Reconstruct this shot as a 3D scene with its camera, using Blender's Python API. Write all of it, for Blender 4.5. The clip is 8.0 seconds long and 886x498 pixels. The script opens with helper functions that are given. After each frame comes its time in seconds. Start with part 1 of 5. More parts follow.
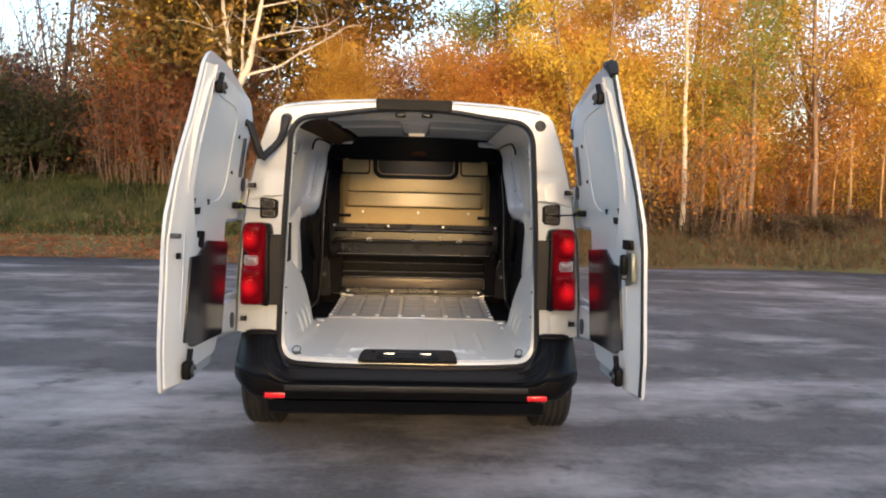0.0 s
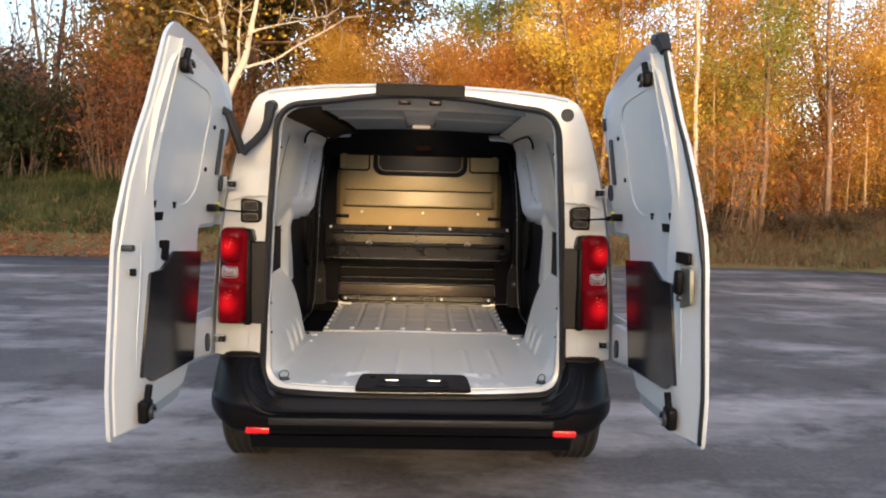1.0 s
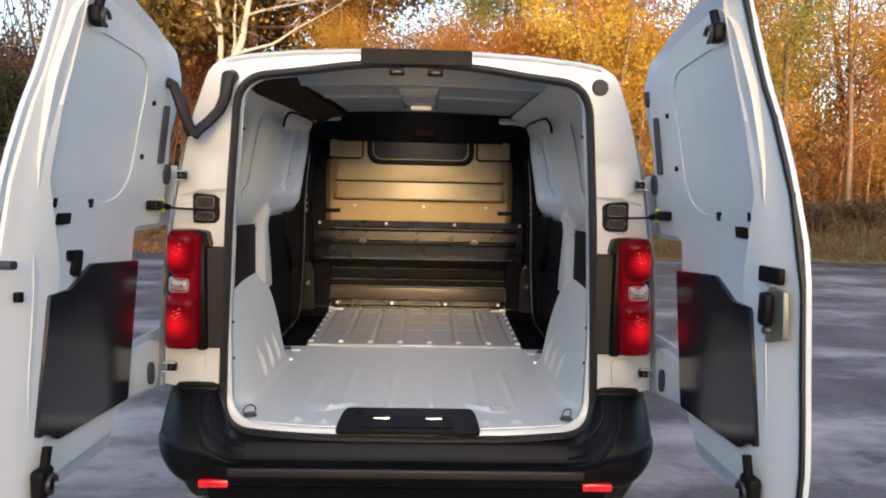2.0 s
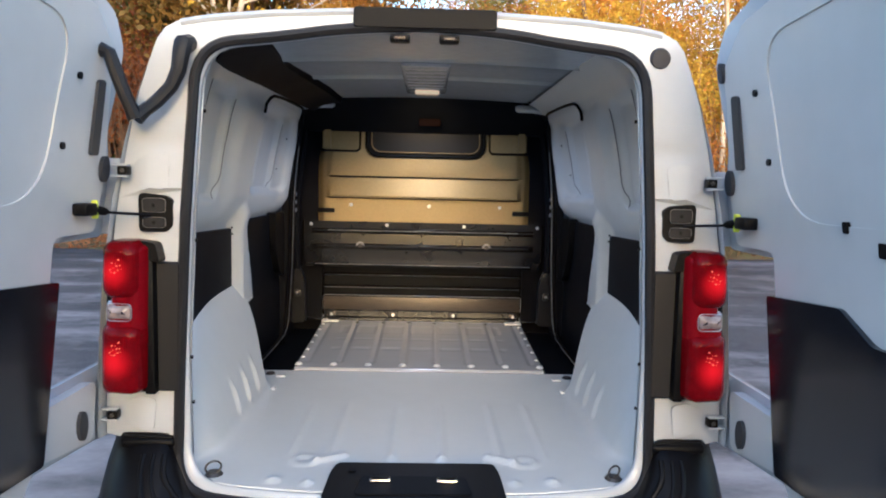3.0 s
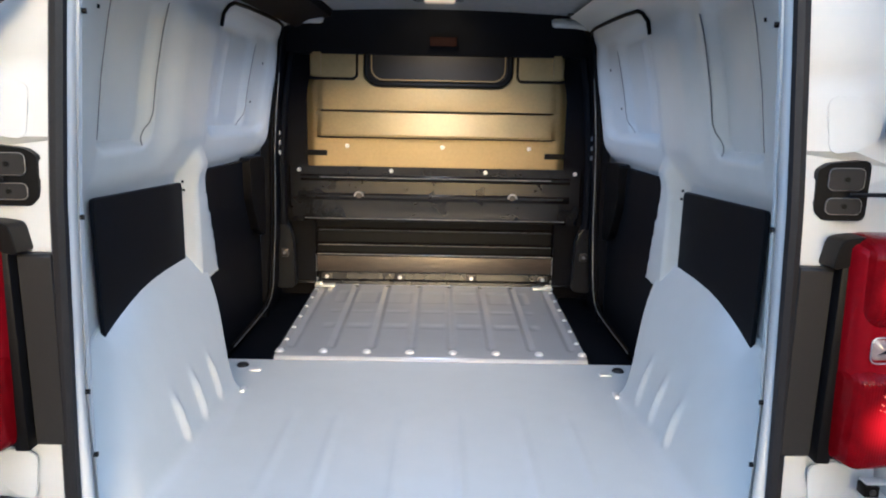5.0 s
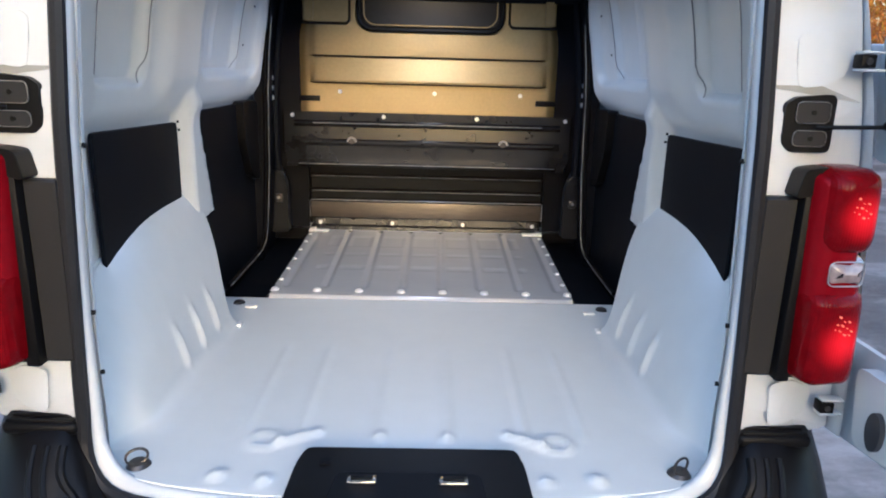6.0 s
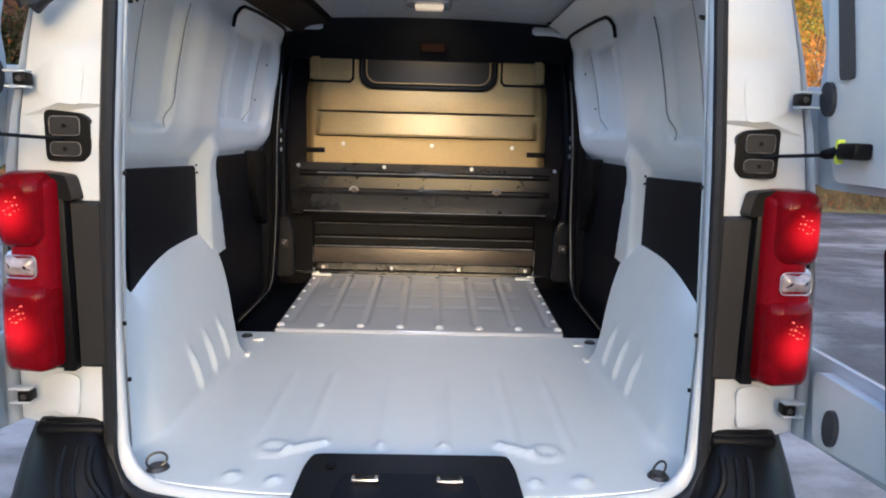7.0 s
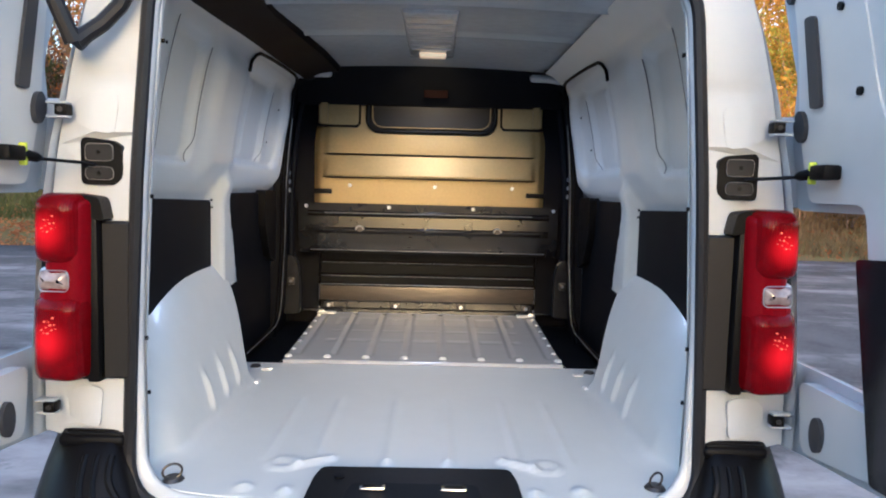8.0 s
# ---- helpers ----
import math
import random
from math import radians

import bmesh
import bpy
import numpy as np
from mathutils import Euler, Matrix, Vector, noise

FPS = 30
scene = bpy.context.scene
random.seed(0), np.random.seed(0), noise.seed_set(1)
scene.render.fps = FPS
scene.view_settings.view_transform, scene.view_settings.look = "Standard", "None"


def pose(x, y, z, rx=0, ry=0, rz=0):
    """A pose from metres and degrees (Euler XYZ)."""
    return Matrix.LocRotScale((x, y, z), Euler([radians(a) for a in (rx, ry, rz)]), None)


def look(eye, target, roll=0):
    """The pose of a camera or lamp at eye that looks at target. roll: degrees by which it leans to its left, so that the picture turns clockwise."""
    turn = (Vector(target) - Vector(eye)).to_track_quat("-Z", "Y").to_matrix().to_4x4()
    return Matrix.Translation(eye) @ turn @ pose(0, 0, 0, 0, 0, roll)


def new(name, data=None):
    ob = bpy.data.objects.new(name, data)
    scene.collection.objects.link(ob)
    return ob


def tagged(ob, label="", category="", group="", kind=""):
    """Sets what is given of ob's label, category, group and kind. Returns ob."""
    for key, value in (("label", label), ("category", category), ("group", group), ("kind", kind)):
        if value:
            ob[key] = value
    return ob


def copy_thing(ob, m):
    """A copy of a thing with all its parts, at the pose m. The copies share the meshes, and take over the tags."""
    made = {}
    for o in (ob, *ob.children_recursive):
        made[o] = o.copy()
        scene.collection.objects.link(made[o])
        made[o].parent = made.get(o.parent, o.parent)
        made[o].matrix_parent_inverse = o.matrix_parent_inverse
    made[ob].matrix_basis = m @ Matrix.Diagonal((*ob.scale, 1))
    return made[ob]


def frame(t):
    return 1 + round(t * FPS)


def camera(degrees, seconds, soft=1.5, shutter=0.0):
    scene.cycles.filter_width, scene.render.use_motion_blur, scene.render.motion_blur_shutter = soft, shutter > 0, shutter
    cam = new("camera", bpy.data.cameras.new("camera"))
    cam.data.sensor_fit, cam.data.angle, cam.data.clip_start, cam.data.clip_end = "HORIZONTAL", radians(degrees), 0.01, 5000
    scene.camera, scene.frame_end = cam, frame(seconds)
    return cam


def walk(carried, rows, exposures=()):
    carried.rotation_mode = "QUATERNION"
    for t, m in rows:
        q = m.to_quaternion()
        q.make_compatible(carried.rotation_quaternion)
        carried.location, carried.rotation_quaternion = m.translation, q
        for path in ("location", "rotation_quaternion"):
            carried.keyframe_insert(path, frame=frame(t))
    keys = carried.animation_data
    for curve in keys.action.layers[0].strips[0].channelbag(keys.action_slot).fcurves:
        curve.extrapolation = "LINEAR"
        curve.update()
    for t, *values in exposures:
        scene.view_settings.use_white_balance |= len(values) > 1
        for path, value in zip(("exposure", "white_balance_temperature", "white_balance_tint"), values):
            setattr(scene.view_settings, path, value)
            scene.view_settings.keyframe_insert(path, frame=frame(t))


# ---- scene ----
cam = camera(66.9, 8.0, soft=2.0)
PATH = [
    (0, (0.047, -3.492, 1.326), (0.117, -1.498, 1.191), 1.4),
    (0.5, (0.037, -3.24, 1.324), (0.102, -1.246, 1.183), 1.4),
    (1, (0.019, -3.002, 1.351), (0.086, -1.009, 1.204), 1.4),
    (1.5, (0.034, -2.703, 1.346), (0.1, -0.71, 1.188), 1.2),
    (1.7, (0.054, -2.585, 1.356), (0.107, -0.593, 1.189), 1.2),
    (3, (0.019, -1.9, 1.378), (0.069, 0.09, 1.185), 1.3),
    (3.5, (0.038, -1.631, 1.383), (0.081, 0.36, 1.201), 1.1),
    (4, (0.041, -1.432, 1.399), (0.068, 0.557, 1.2), 1.3),
    (4.5, (0.026, -1.275, 1.413), (0.05, 0.71, 1.168), 1.2),
    (5, (0.019, -1.215, 1.4), (0.033, 0.746, 1.007), 1.1),
    (5.2, (0.021, -1.215, 1.393), (0.037, 0.733, 0.94), 1.2),
    (6.3, (0.038, -1.343, 1.345), (0.076, 0.588, 0.826), 1.6),
    (6.5, (0.036, -1.378, 1.332), (0.076, 0.563, 0.852), 1.6),
    (7, (0.037, -1.471, 1.305), (0.073, 0.5, 0.969), 1.5),
    (7.5, (0.034, -1.543, 1.266), (0.066, 0.446, 1.054), 1.4),
    (8, (0.031, -1.582, 1.24), (0.059, 0.41, 1.061), 1.4),
]
walk(cam, [(t, look(eye, target, roll)) for t, eye, target, roll in PATH], exposures=((0, 0.44, 5000, 13), (1.5, 0.45, 4930, 13), (3, 0.54, 4470, 12), (4, 0.63, 4500, 12), (4.5, 0.88, 4400, 11), (5, 0.93, 4320, 11), (6.5, 0.88, 4350, 12), (7.5, 0.84, 4430, 12), (8, 0.83, 4430, 12)))

# ---- world, sun and exposure ----
world = bpy.data.worlds.new("world")
scene.world = world
world.use_nodes = True
SUN_ELEV, SUN_FROM = 4.5, 177.0          # degrees; the bearing the light comes from, clockwise from +y
wn = world.node_tree.nodes
sky = wn.new("ShaderNodeTexSky")
sky.sky_type = "NISHITA"
sky.sun_disc = False
sky.sun_elevation = radians(SUN_ELEV)
sky.sun_rotation = radians(SUN_FROM)
sky.air_density, sky.dust_density, sky.ozone_density = 1.0, 4.2, 0.45
wn["Background"].inputs["Strength"].default_value = 0.8
world.node_tree.links.new(sky.outputs["Color"], wn["Background"].inputs["Color"])

sun = new("sun", bpy.data.lights.new("sun", "SUN"))
sun.data.energy, sun.data.angle, sun.data.color = 2.9, radians(0.6), (1.0, 0.72, 0.42)
_b, _e = radians(SUN_FROM), radians(SUN_ELEV)
_from = Vector((math.sin(_b) * math.cos(_e), math.cos(_b) * math.cos(_e), math.sin(_e)))
sun.matrix_world = look(_from * 60, (0, 0, 0))

# the lit dome lamp under the van's ceiling
dome = new("dome_light", bpy.data.lights.new("dome_light", "SPOT"))
dome.data.spot_size, dome.data.spot_blend, dome.data.shadow_soft_size = radians(84), 1.0, 0.03
dome.data.energy, dome.data.color = 8.5, (1.0, 0.60, 0.20)
dome.matrix_world = look((0.008, 1.45, 1.790), (0.008, 1.99, 1.53))

# its white glow down onto the load floor
glow = new("dome_glow", bpy.data.lights.new("dome_glow", "SPOT"))
glow.data.spot_size, glow.data.spot_blend, glow.data.shadow_soft_size = radians(172), 0.5, 0.05
glow.data.energy, glow.data.color = 7.6, (1.0, 0.97, 0.95)
glow.matrix_world = look((0.008, 1.38, 1.770), (0.008, 1.36, 0.5))



# ---- materials ----
def material(name, base, rough=0.5, metal=0.0, var=0.12, scale=6.0, fine=60.0, bump=0.0, bscale=250.0, coat=0.0,
             stretch=(1, 1, 1), other=None, spec=0.5, rvar=0.1, randomise=0.0, warm=None):
    """A surface with variation at two scales, an optional second colour in patches, and fine relief."""
    m = bpy.data.materials.new(name)
    m.use_nodes = True
    nt = m.node_tree
    n, l = nt.nodes, nt.links
    b = n["Principled BSDF"]
    tc, mp = n.new("ShaderNodeTexCoord"), n.new("ShaderNodeMapping")
    mp.inputs["Scale"].default_value = stretch
    l.new(tc.outputs["Object"], mp.inputs["Vector"])

    def noise_tex(s, detail):
        t = n.new("ShaderNodeTexNoise")
        t.inputs["Scale"].default_value, t.inputs["Detail"].default_value = s, detail
        l.new(mp.outputs["Vector"], t.inputs["Vector"])
        return t
    big, small = noise_tex(scale, 4), noise_tex(fine, 3)
    mix = n.new("ShaderNodeMix")
    mix.data_type = "FLOAT"
    mix.inputs[0].default_value = 0.4
    l.new(big.outputs["Fac"], mix.inputs[2])
    l.new(small.outputs["Fac"], mix.inputs[3])
    ramp = n.new("ShaderNodeValToRGB")
    c0 = [max(0, c * (1 - var)) for c in base]
    c1 = [min(1, c * (1 + var)) for c in (other or base)]
    ramp.color_ramp.elements[0].position, ramp.color_ramp.elements[1].position = 0.36, 0.64
    ramp.color_ramp.elements[0].color, ramp.color_ramp.elements[1].color = (*c0, 1), (*c1, 1)
    l.new(mix.outputs[0], ramp.inputs["Fac"])
    out = ramp.outputs["Color"]
    if randomise:
        info, geo, hsv = n.new("ShaderNodeObjectInfo"), n.new("ShaderNodeNewGeometry"), n.new("ShaderNodeHueSaturation")
        mr = n.new("ShaderNodeMapRange")
        mr.inputs["To Min"].default_value, mr.inputs["To Max"].default_value = 1 - randomise, 1 + randomise
        l.new(geo.outputs["Random Per Island"], mr.inputs["Value"])
        l.new(mr.outputs["Result"], hsv.inputs["Value"])
        mh = n.new("ShaderNodeMapRange")
        mh.inputs["To Min"].default_value, mh.inputs["To Max"].default_value = 0.485, 0.52
        l.new(info.outputs["Random"], mh.inputs["Value"])
        l.new(mh.outputs["Result"], hsv.inputs["Hue"])
        l.new(out, hsv.inputs["Color"])
        out = hsv.outputs["Color"]
    l.new(out, b.inputs["Base Color"])
    r = n.new("ShaderNodeMapRange")
    r.inputs["To Min"].default_value, r.inputs["To Max"].default_value = max(0.02, rough - rvar), min(1, rough + rvar)
    l.new(mix.outputs[0], r.inputs["Value"])
    l.new(r.outputs["Result"], b.inputs["Roughness"])
    b.inputs["Metallic"].default_value = metal
    b.inputs["Coat Weight"].default_value = coat
    b.inputs["Coat Roughness"].default_value = 0.06
    b.inputs["Specular IOR Level"].default_value = spec
    if bump:
        t = noise_tex(bscale, 3)
        bp = n.new("ShaderNodeBump")
        bp.inputs["Strength"].default_value, bp.inputs["Distance"].default_value = bump, 0.01
        l.new(t.outputs["Fac"], bp.inputs["Height"])
        l.new(bp.outputs["Normal"], b.inputs["Normal"])
    return m


WHITE = material("white_paint", (0.50, 0.522, 0.545), 0.26, var=0.012, coat=0.5, rvar=0.02)
GREY = material("pale_grey_paint", (0.590, 0.602, 0.592), 0.36, var=0.03, scale=1.5, fine=14, coat=0.05, rvar=0.06)
DOORGREY = material("pale_door_paint", (0.595, 0.585, 0.560), 0.36, var=0.03, scale=1.5, fine=14, coat=0.15, rvar=0.05)
ROOFGREY = material("roof_grey", (0.42, 0.445, 0.46), 0.24, var=0.06, scale=3, fine=30, rvar=0.06)
PLATE = material("floor_plate_metal", (0.55, 0.548, 0.552), 0.24, metal=0.3, var=0.03, scale=2, fine=12, rvar=0.04)
# The gold of this steel is warm lamplight put into its base colour.
STEEL = material("lamplit_gold_steel", (0.35, 0.262, 0.110), 0.50, metal=0.45, var=0.10, scale=3, fine=70, bump=0.04, bscale=30, rvar=0.06)
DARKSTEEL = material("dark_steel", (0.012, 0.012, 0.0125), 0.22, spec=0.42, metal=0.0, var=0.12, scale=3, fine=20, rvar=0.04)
# Lighter than the panel round it: the step's warm light is in this colour.
LITSTEP = material("lit_step_steel", (0.085, 0.070, 0.052), 0.36, metal=0.4, var=0.25, scale=5, fine=60, stretch=(0.3, 1, 3))
BLANK = material("dark_window_blank", (0.012, 0.011, 0.010), 0.5, var=0.2, scale=4, spec=0.25)
BLACK = material("black_plastic", (0.004, 0.004, 0.0045), 0.45, spec=0.12, var=0.2, scale=10, fine=150, bump=0.10, bscale=500)
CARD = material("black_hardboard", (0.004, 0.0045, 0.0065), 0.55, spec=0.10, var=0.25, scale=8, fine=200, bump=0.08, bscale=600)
GLOSS = material("gloss_black_panel", (0.010, 0.0105, 0.014), 0.15, var=0.15, scale=5, rvar=0.05, bump=0.02, bscale=6, spec=0.5)
BUMPER = material("bumper_plastic", (0.0036, 0.0034, 0.004), 0.36, spec=0.14, var=0.2, scale=6, fine=300, bump=0.10, bscale=700, rvar=0.12)
STRIP = material("grey_brown_plastic", (0.017, 0.0165, 0.0165), 0.45, spec=0.25, var=0.1, scale=4, fine=200, bump=0.06, bscale=500)
RUBBER = material("rubber_seal", (0.011, 0.011, 0.013), 0.5, spec=0.3, var=0.2, scale=15, fine=200, bump=0.06, bscale=300)
GASKET = material("grey_rubber_plug", (0.028, 0.029, 0.033), 0.55, var=0.15, scale=30)
CORNER = material("pressed_corner_steel", (0.030, 0.030, 0.031), 0.30, metal=0.5, var=0.15, scale=8)
GROOVE = material("crease_line_grey", (0.15, 0.155, 0.16), 0.5, var=0.05)
CHROME = material("bright_steel", (0.70, 0.70, 0.70), 0.22, metal=1.0, var=0.05, scale=30)
# For true bright rims and for the highlights drawn on the bulkhead rails.
EDGE = material("bright_edge_steel", (0.36, 0.34, 0.31), 0.32, metal=0.6, var=0.25, scale=20)
DULL = material("dull_steel", (0.36, 0.36, 0.37), 0.4, metal=0.8, var=0.15, scale=50)
BOLT = material("zinc_bolt", (0.80, 0.79, 0.77), 0.35, metal=0.3, var=0.1, scale=60)
BRACKET = material("check_bracket_metal", (0.075, 0.068, 0.062), 0.35, metal=0.7, var=0.2, scale=40)
LOCKPLATE = material("olive_lock_plate", (0.20, 0.20, 0.16), 0.4, metal=0.5, var=0.15, scale=40)
YELLOW = material("yellow_plastic", (0.62, 0.70, 0.03), 0.45, var=0.1, scale=40)
TYRE = material("tyre_rubber", (0.012, 0.0115, 0.0115), 0.75, var=0.3, scale=20, fine=120, bump=0.2, bscale=150)
RIM = material("steel_rim", (0.25, 0.25, 0.26), 0.4, metal=0.8, var=0.1, scale=20)
BIRCHBARK = material("birch_bark", (0.64, 0.57, 0.45), 0.8, other=(0.36, 0.29, 0.20), var=0.2, scale=6, fine=40, bump=0.3, bscale=40, stretch=(1, 1, 0.4))
# Brown bark lightened and yellowed: sunlight put into its colour.
GOLDBARK = material("sunlit_young_bark", (0.36, 0.225, 0.10), 0.85, var=0.3, scale=8, fine=50, bump=0.3, bscale=40, stretch=(1, 1, 0.3))
BARK = material("brown_bark", (0.17, 0.105, 0.06), 0.85, var=0.35, scale=8, fine=50, bump=0.4, bscale=40, stretch=(1, 1, 0.3))
HAZEBARK = material("grey_purple_bark", (0.16, 0.125, 0.125), 0.85, var=0.3, scale=3, fine=20)
TWIG = material("twig_bark", (0.055, 0.042, 0.038), 0.85, var=0.35, scale=8, fine=50, other=(0.12, 0.085, 0.065))


def lens_material(name, colour, glow, strength, rough=0.08, coat=0.8, spec=0.5):
    m = material(name, colour, rough, var=0.1, scale=40, rvar=0.04, coat=coat, spec=spec, bump=0.05, bscale=90)
    b = m.node_tree.nodes["Principled BSDF"]
    b.inputs["Emission Color"].default_value = (*glow, 1)
    b.inputs["Emission Strength"].default_value = strength
    return m


def lamp_material():
    """Red fluted lens, lit from two bulbs behind it."""
    m = material("red_lens", (0.105, 0.0006, 0.002), 0.12, var=0.12, scale=40, rvar=0.04, coat=0.0, spec=0.09)
    nt = m.node_tree
    n, l = nt.nodes, nt.links
    b = n["Principled BSDF"]
    tc, ab = n.new("ShaderNodeTexCoord"), n.new("ShaderNodeVectorMath")
    ab.operation = "ABSOLUTE"
    l.new(tc.outputs["Object"], ab.inputs[0])
    last = None
    for c, far in (((0.812, 0.142, 1.115), 0.056), ((0.816, 0.142, 0.875), 0.062)):
        d, r = n.new("ShaderNodeVectorMath"), n.new("ShaderNodeMapRange")
        d.operation, r.interpolation_type = "DISTANCE", "SMOOTHSTEP"
        d.inputs[1].default_value = c
        l.new(ab.outputs[0], d.inputs[0])
        r.inputs["From Min"].default_value, r.inputs["From Max"].default_value = 0.0, far
        r.inputs["To Min"].default_value, r.inputs["To Max"].default_value = 0.55, 0.006
        l.new(d.outputs["Value"], r.inputs["Value"])
        if last is None:
            last = r.outputs["Result"]
        else:
            mx = n.new("ShaderNodeMath")
            mx.operation = "MAXIMUM"
            l.new(last, mx.inputs[0])
            l.new(r.outputs["Result"], mx.inputs[1])
            last = mx.outputs[0]
    b.inputs["Emission Color"].default_value = (1.0, 0.004, 0.004, 1)
    l.new(last, b.inputs["Emission Strength"])
    w, bp = n.new("ShaderNodeTexWave"), n.new("ShaderNodeBump")
    w.bands_direction, w.inputs["Scale"].default_value = "X", 60
    l.new(tc.outputs["Object"], w.inputs["Vector"])
    bp.inputs["Strength"].default_value, bp.inputs["Distance"].default_value = 0.15, 0.004
    l.new(w.outputs["Fac"], bp.inputs["Height"])
    l.new(bp.outputs["Normal"], b.inputs["Normal"])
    return m


RED = lamp_material()
CRIMSON = lens_material("crimson_lens", (0.11, 0.0008, 0.003), (1.0, 0.004, 0.010), 0.03, 0.2, 0.0, 0.12)
FILAMENT = lens_material("lit_filament", (0.7, 0.1, 0.03), (1.0, 0.16, 0.08), 0.40, 0.15)
REFLECTOR = material("red_reflector", (0.62, 0.010, 0.012), 0.12, var=0.1, scale=60, coat=0.6, bump=0.08, bscale=200)
CLEAR = material("clear_lens", (0.20, 0.155, 0.15), 0.14, var=0.10, scale=40, coat=0.9, bump=0.03, bscale=60, other=(0.31, 0.25, 0.24))
HOUSING = material("clear_ribbed_plastic", (0.44, 0.45, 0.46), 0.22, var=0.08, scale=30, coat=0.3)
REDPATCH = material("dull_red_patch", (0.008, 0.003, 0.003), 0.7, spec=0.05, var=0.2, scale=30)
DOMELENS = lens_material("dome_lens", (0.8, 0.72, 0.55), (1.0, 0.60, 0.25), 0.42, 0.3)


def leaf_material(name, base, other, rnd=0.11):
    m = material(name, base, 0.6, var=0.35, scale=0.8, fine=2.6, other=other, randomise=rnd, spec=0.25)
    nt = m.node_tree
    n, l = nt.nodes, nt.links
    b = n["Principled BSDF"]
    tr, mx = n.new("ShaderNodeBsdfTranslucent"), n.new("ShaderNodeMixShader")
    l.new(b.inputs["Base Color"].links[0].from_socket, tr.inputs["Color"])
    mx.inputs["Fac"].default_value = 0.5
    l.new(b.outputs["BSDF"], mx.inputs[1])
    l.new(tr.outputs["BSDF"], mx.inputs[2])
    l.new(mx.outputs["Shader"], n["Material Output"].inputs["Surface"])
    return m


L_GOLD = leaf_material("golden_leaves", (0.48, 0.255, 0.016), (0.62, 0.39, 0.028))
L_ORANGE = leaf_material("orange_leaves", (0.42, 0.165, 0.018), (0.52, 0.27, 0.03))
L_RUST = leaf_material("rust_leaves", (0.20, 0.075, 0.025), (0.28, 0.11, 0.03))
L_OLIVE = leaf_material("yellow_green_leaves", (0.17, 0.18, 0.025), (0.30, 0.265, 0.03))
L_PINE = leaf_material("pine_needles", (0.085, 0.085, 0.020), (0.24, 0.130, 0.022))
L_DARK = leaf_material("dark_green_leaves", (0.028, 0.040, 0.014), (0.05, 0.055, 0.02))
L_BROWN = leaf_material("withered_leaves", (0.050, 0.034, 0.028), (0.095, 0.052, 0.038))
L_FOOTSHADE = leaf_material("foot_shade_leaves", (0.080, 0.056, 0.028), (0.13, 0.085, 0.036))
L_YELLOW = leaf_material("yellow_leaves", (0.62, 0.36, 0.03), (0.78, 0.52, 0.06))


def asphalt_material():
    m = material("asphalt", (0.104, 0.093, 0.089), 0.80, var=0.36, scale=1.6, fine=34, spec=0.3, bump=0.5, bscale=160, rvar=0.2)
    nt = m.node_tree
    n, l = nt.nodes, nt.links
    b = n["Principled BSDF"]
    ramp = b.inputs["Base Color"].links[0].from_socket
    tc = n.new("ShaderNodeTexCoord")
    mp = n.new("ShaderNodeMapping")
    mp.inputs["Scale"].default_value = (0.55, 1.0, 1)       # pale dusty patches that run across the yard
    mp.inputs["Rotation"].default_value, mp.inputs["Location"].default_value = (0, 0, 0.05), (2.5, -1.7, 0)
    l.new(tc.outputs["Object"], mp.inputs["Vector"])
    t = n.new("ShaderNodeTexNoise")
    t.inputs["Scale"].default_value, t.inputs["Detail"].default_value, t.inputs["Roughness"].default_value = 0.95, 10, 0.72
    l.new(mp.outputs["Vector"], t.inputs["Vector"])
    r = n.new("ShaderNodeValToRGB")
    r.color_ramp.elements[0].position, r.color_ramp.elements[1].position = 0.49, 0.61
    band, mb, add = n.new("ShaderNodeTexNoise"), n.new("ShaderNodeMapping"), n.new("ShaderNodeMix")
    mb.inputs["Scale"].default_value, mb.inputs["Location"].default_value = (0.10, 0.62, 1), (0.45, -1.05, 0)
    band.inputs["Scale"].default_value, band.inputs["Detail"].default_value, band.inputs["Roughness"].default_value = 1.0, 5, 0.6
    l.new(tc.outputs["Object"], mb.inputs["Vector"])
    l.new(mb.outputs["Vector"], band.inputs["Vector"])
    add.data_type = "FLOAT"
    add.inputs[0].default_value = 0.52
    l.new(t.outputs["Fac"], add.inputs[2])
    l.new(band.outputs["Fac"], add.inputs[3])
    l.new(add.outputs[0], r.inputs["Fac"])
    mx = n.new("ShaderNodeMix")
    mx.data_type = "RGBA"
    l.new(r.outputs["Color"], mx.inputs[0])
    l.new(ramp, mx.inputs[6])
    mx.inputs[7].default_value = (0.36, 0.326, 0.316, 1)
    # dark damp blotches of a few decimetres
    t2, r2, mu = n.new("ShaderNodeTexNoise"), n.new("ShaderNodeMapRange"), n.new("ShaderNodeMix")
    t2.inputs["Scale"].default_value, t2.inputs["Detail"].default_value, t2.inputs["Roughness"].default_value = 3.4, 6, 0.62
    l.new(tc.outputs["Object"], t2.inputs["Vector"])
    r2.inputs["From Min"].default_value, r2.inputs["From Max"].default_value = 0.575, 0.69
    r2.inputs["To Min"].default_value, r2.inputs["To Max"].default_value = 0.0, 0.65
    l.new(t2.outputs["Fac"], r2.inputs["Value"])
    mu.data_type = "RGBA"
    l.new(r2.outputs["Result"], mu.inputs[0])
    l.new(mx.outputs[2], mu.inputs[6])
    mu.inputs[7].default_value = (0.045, 0.039, 0.039, 1)
    l.new(mu.outputs[2], b.inputs["Base Color"])
    return m


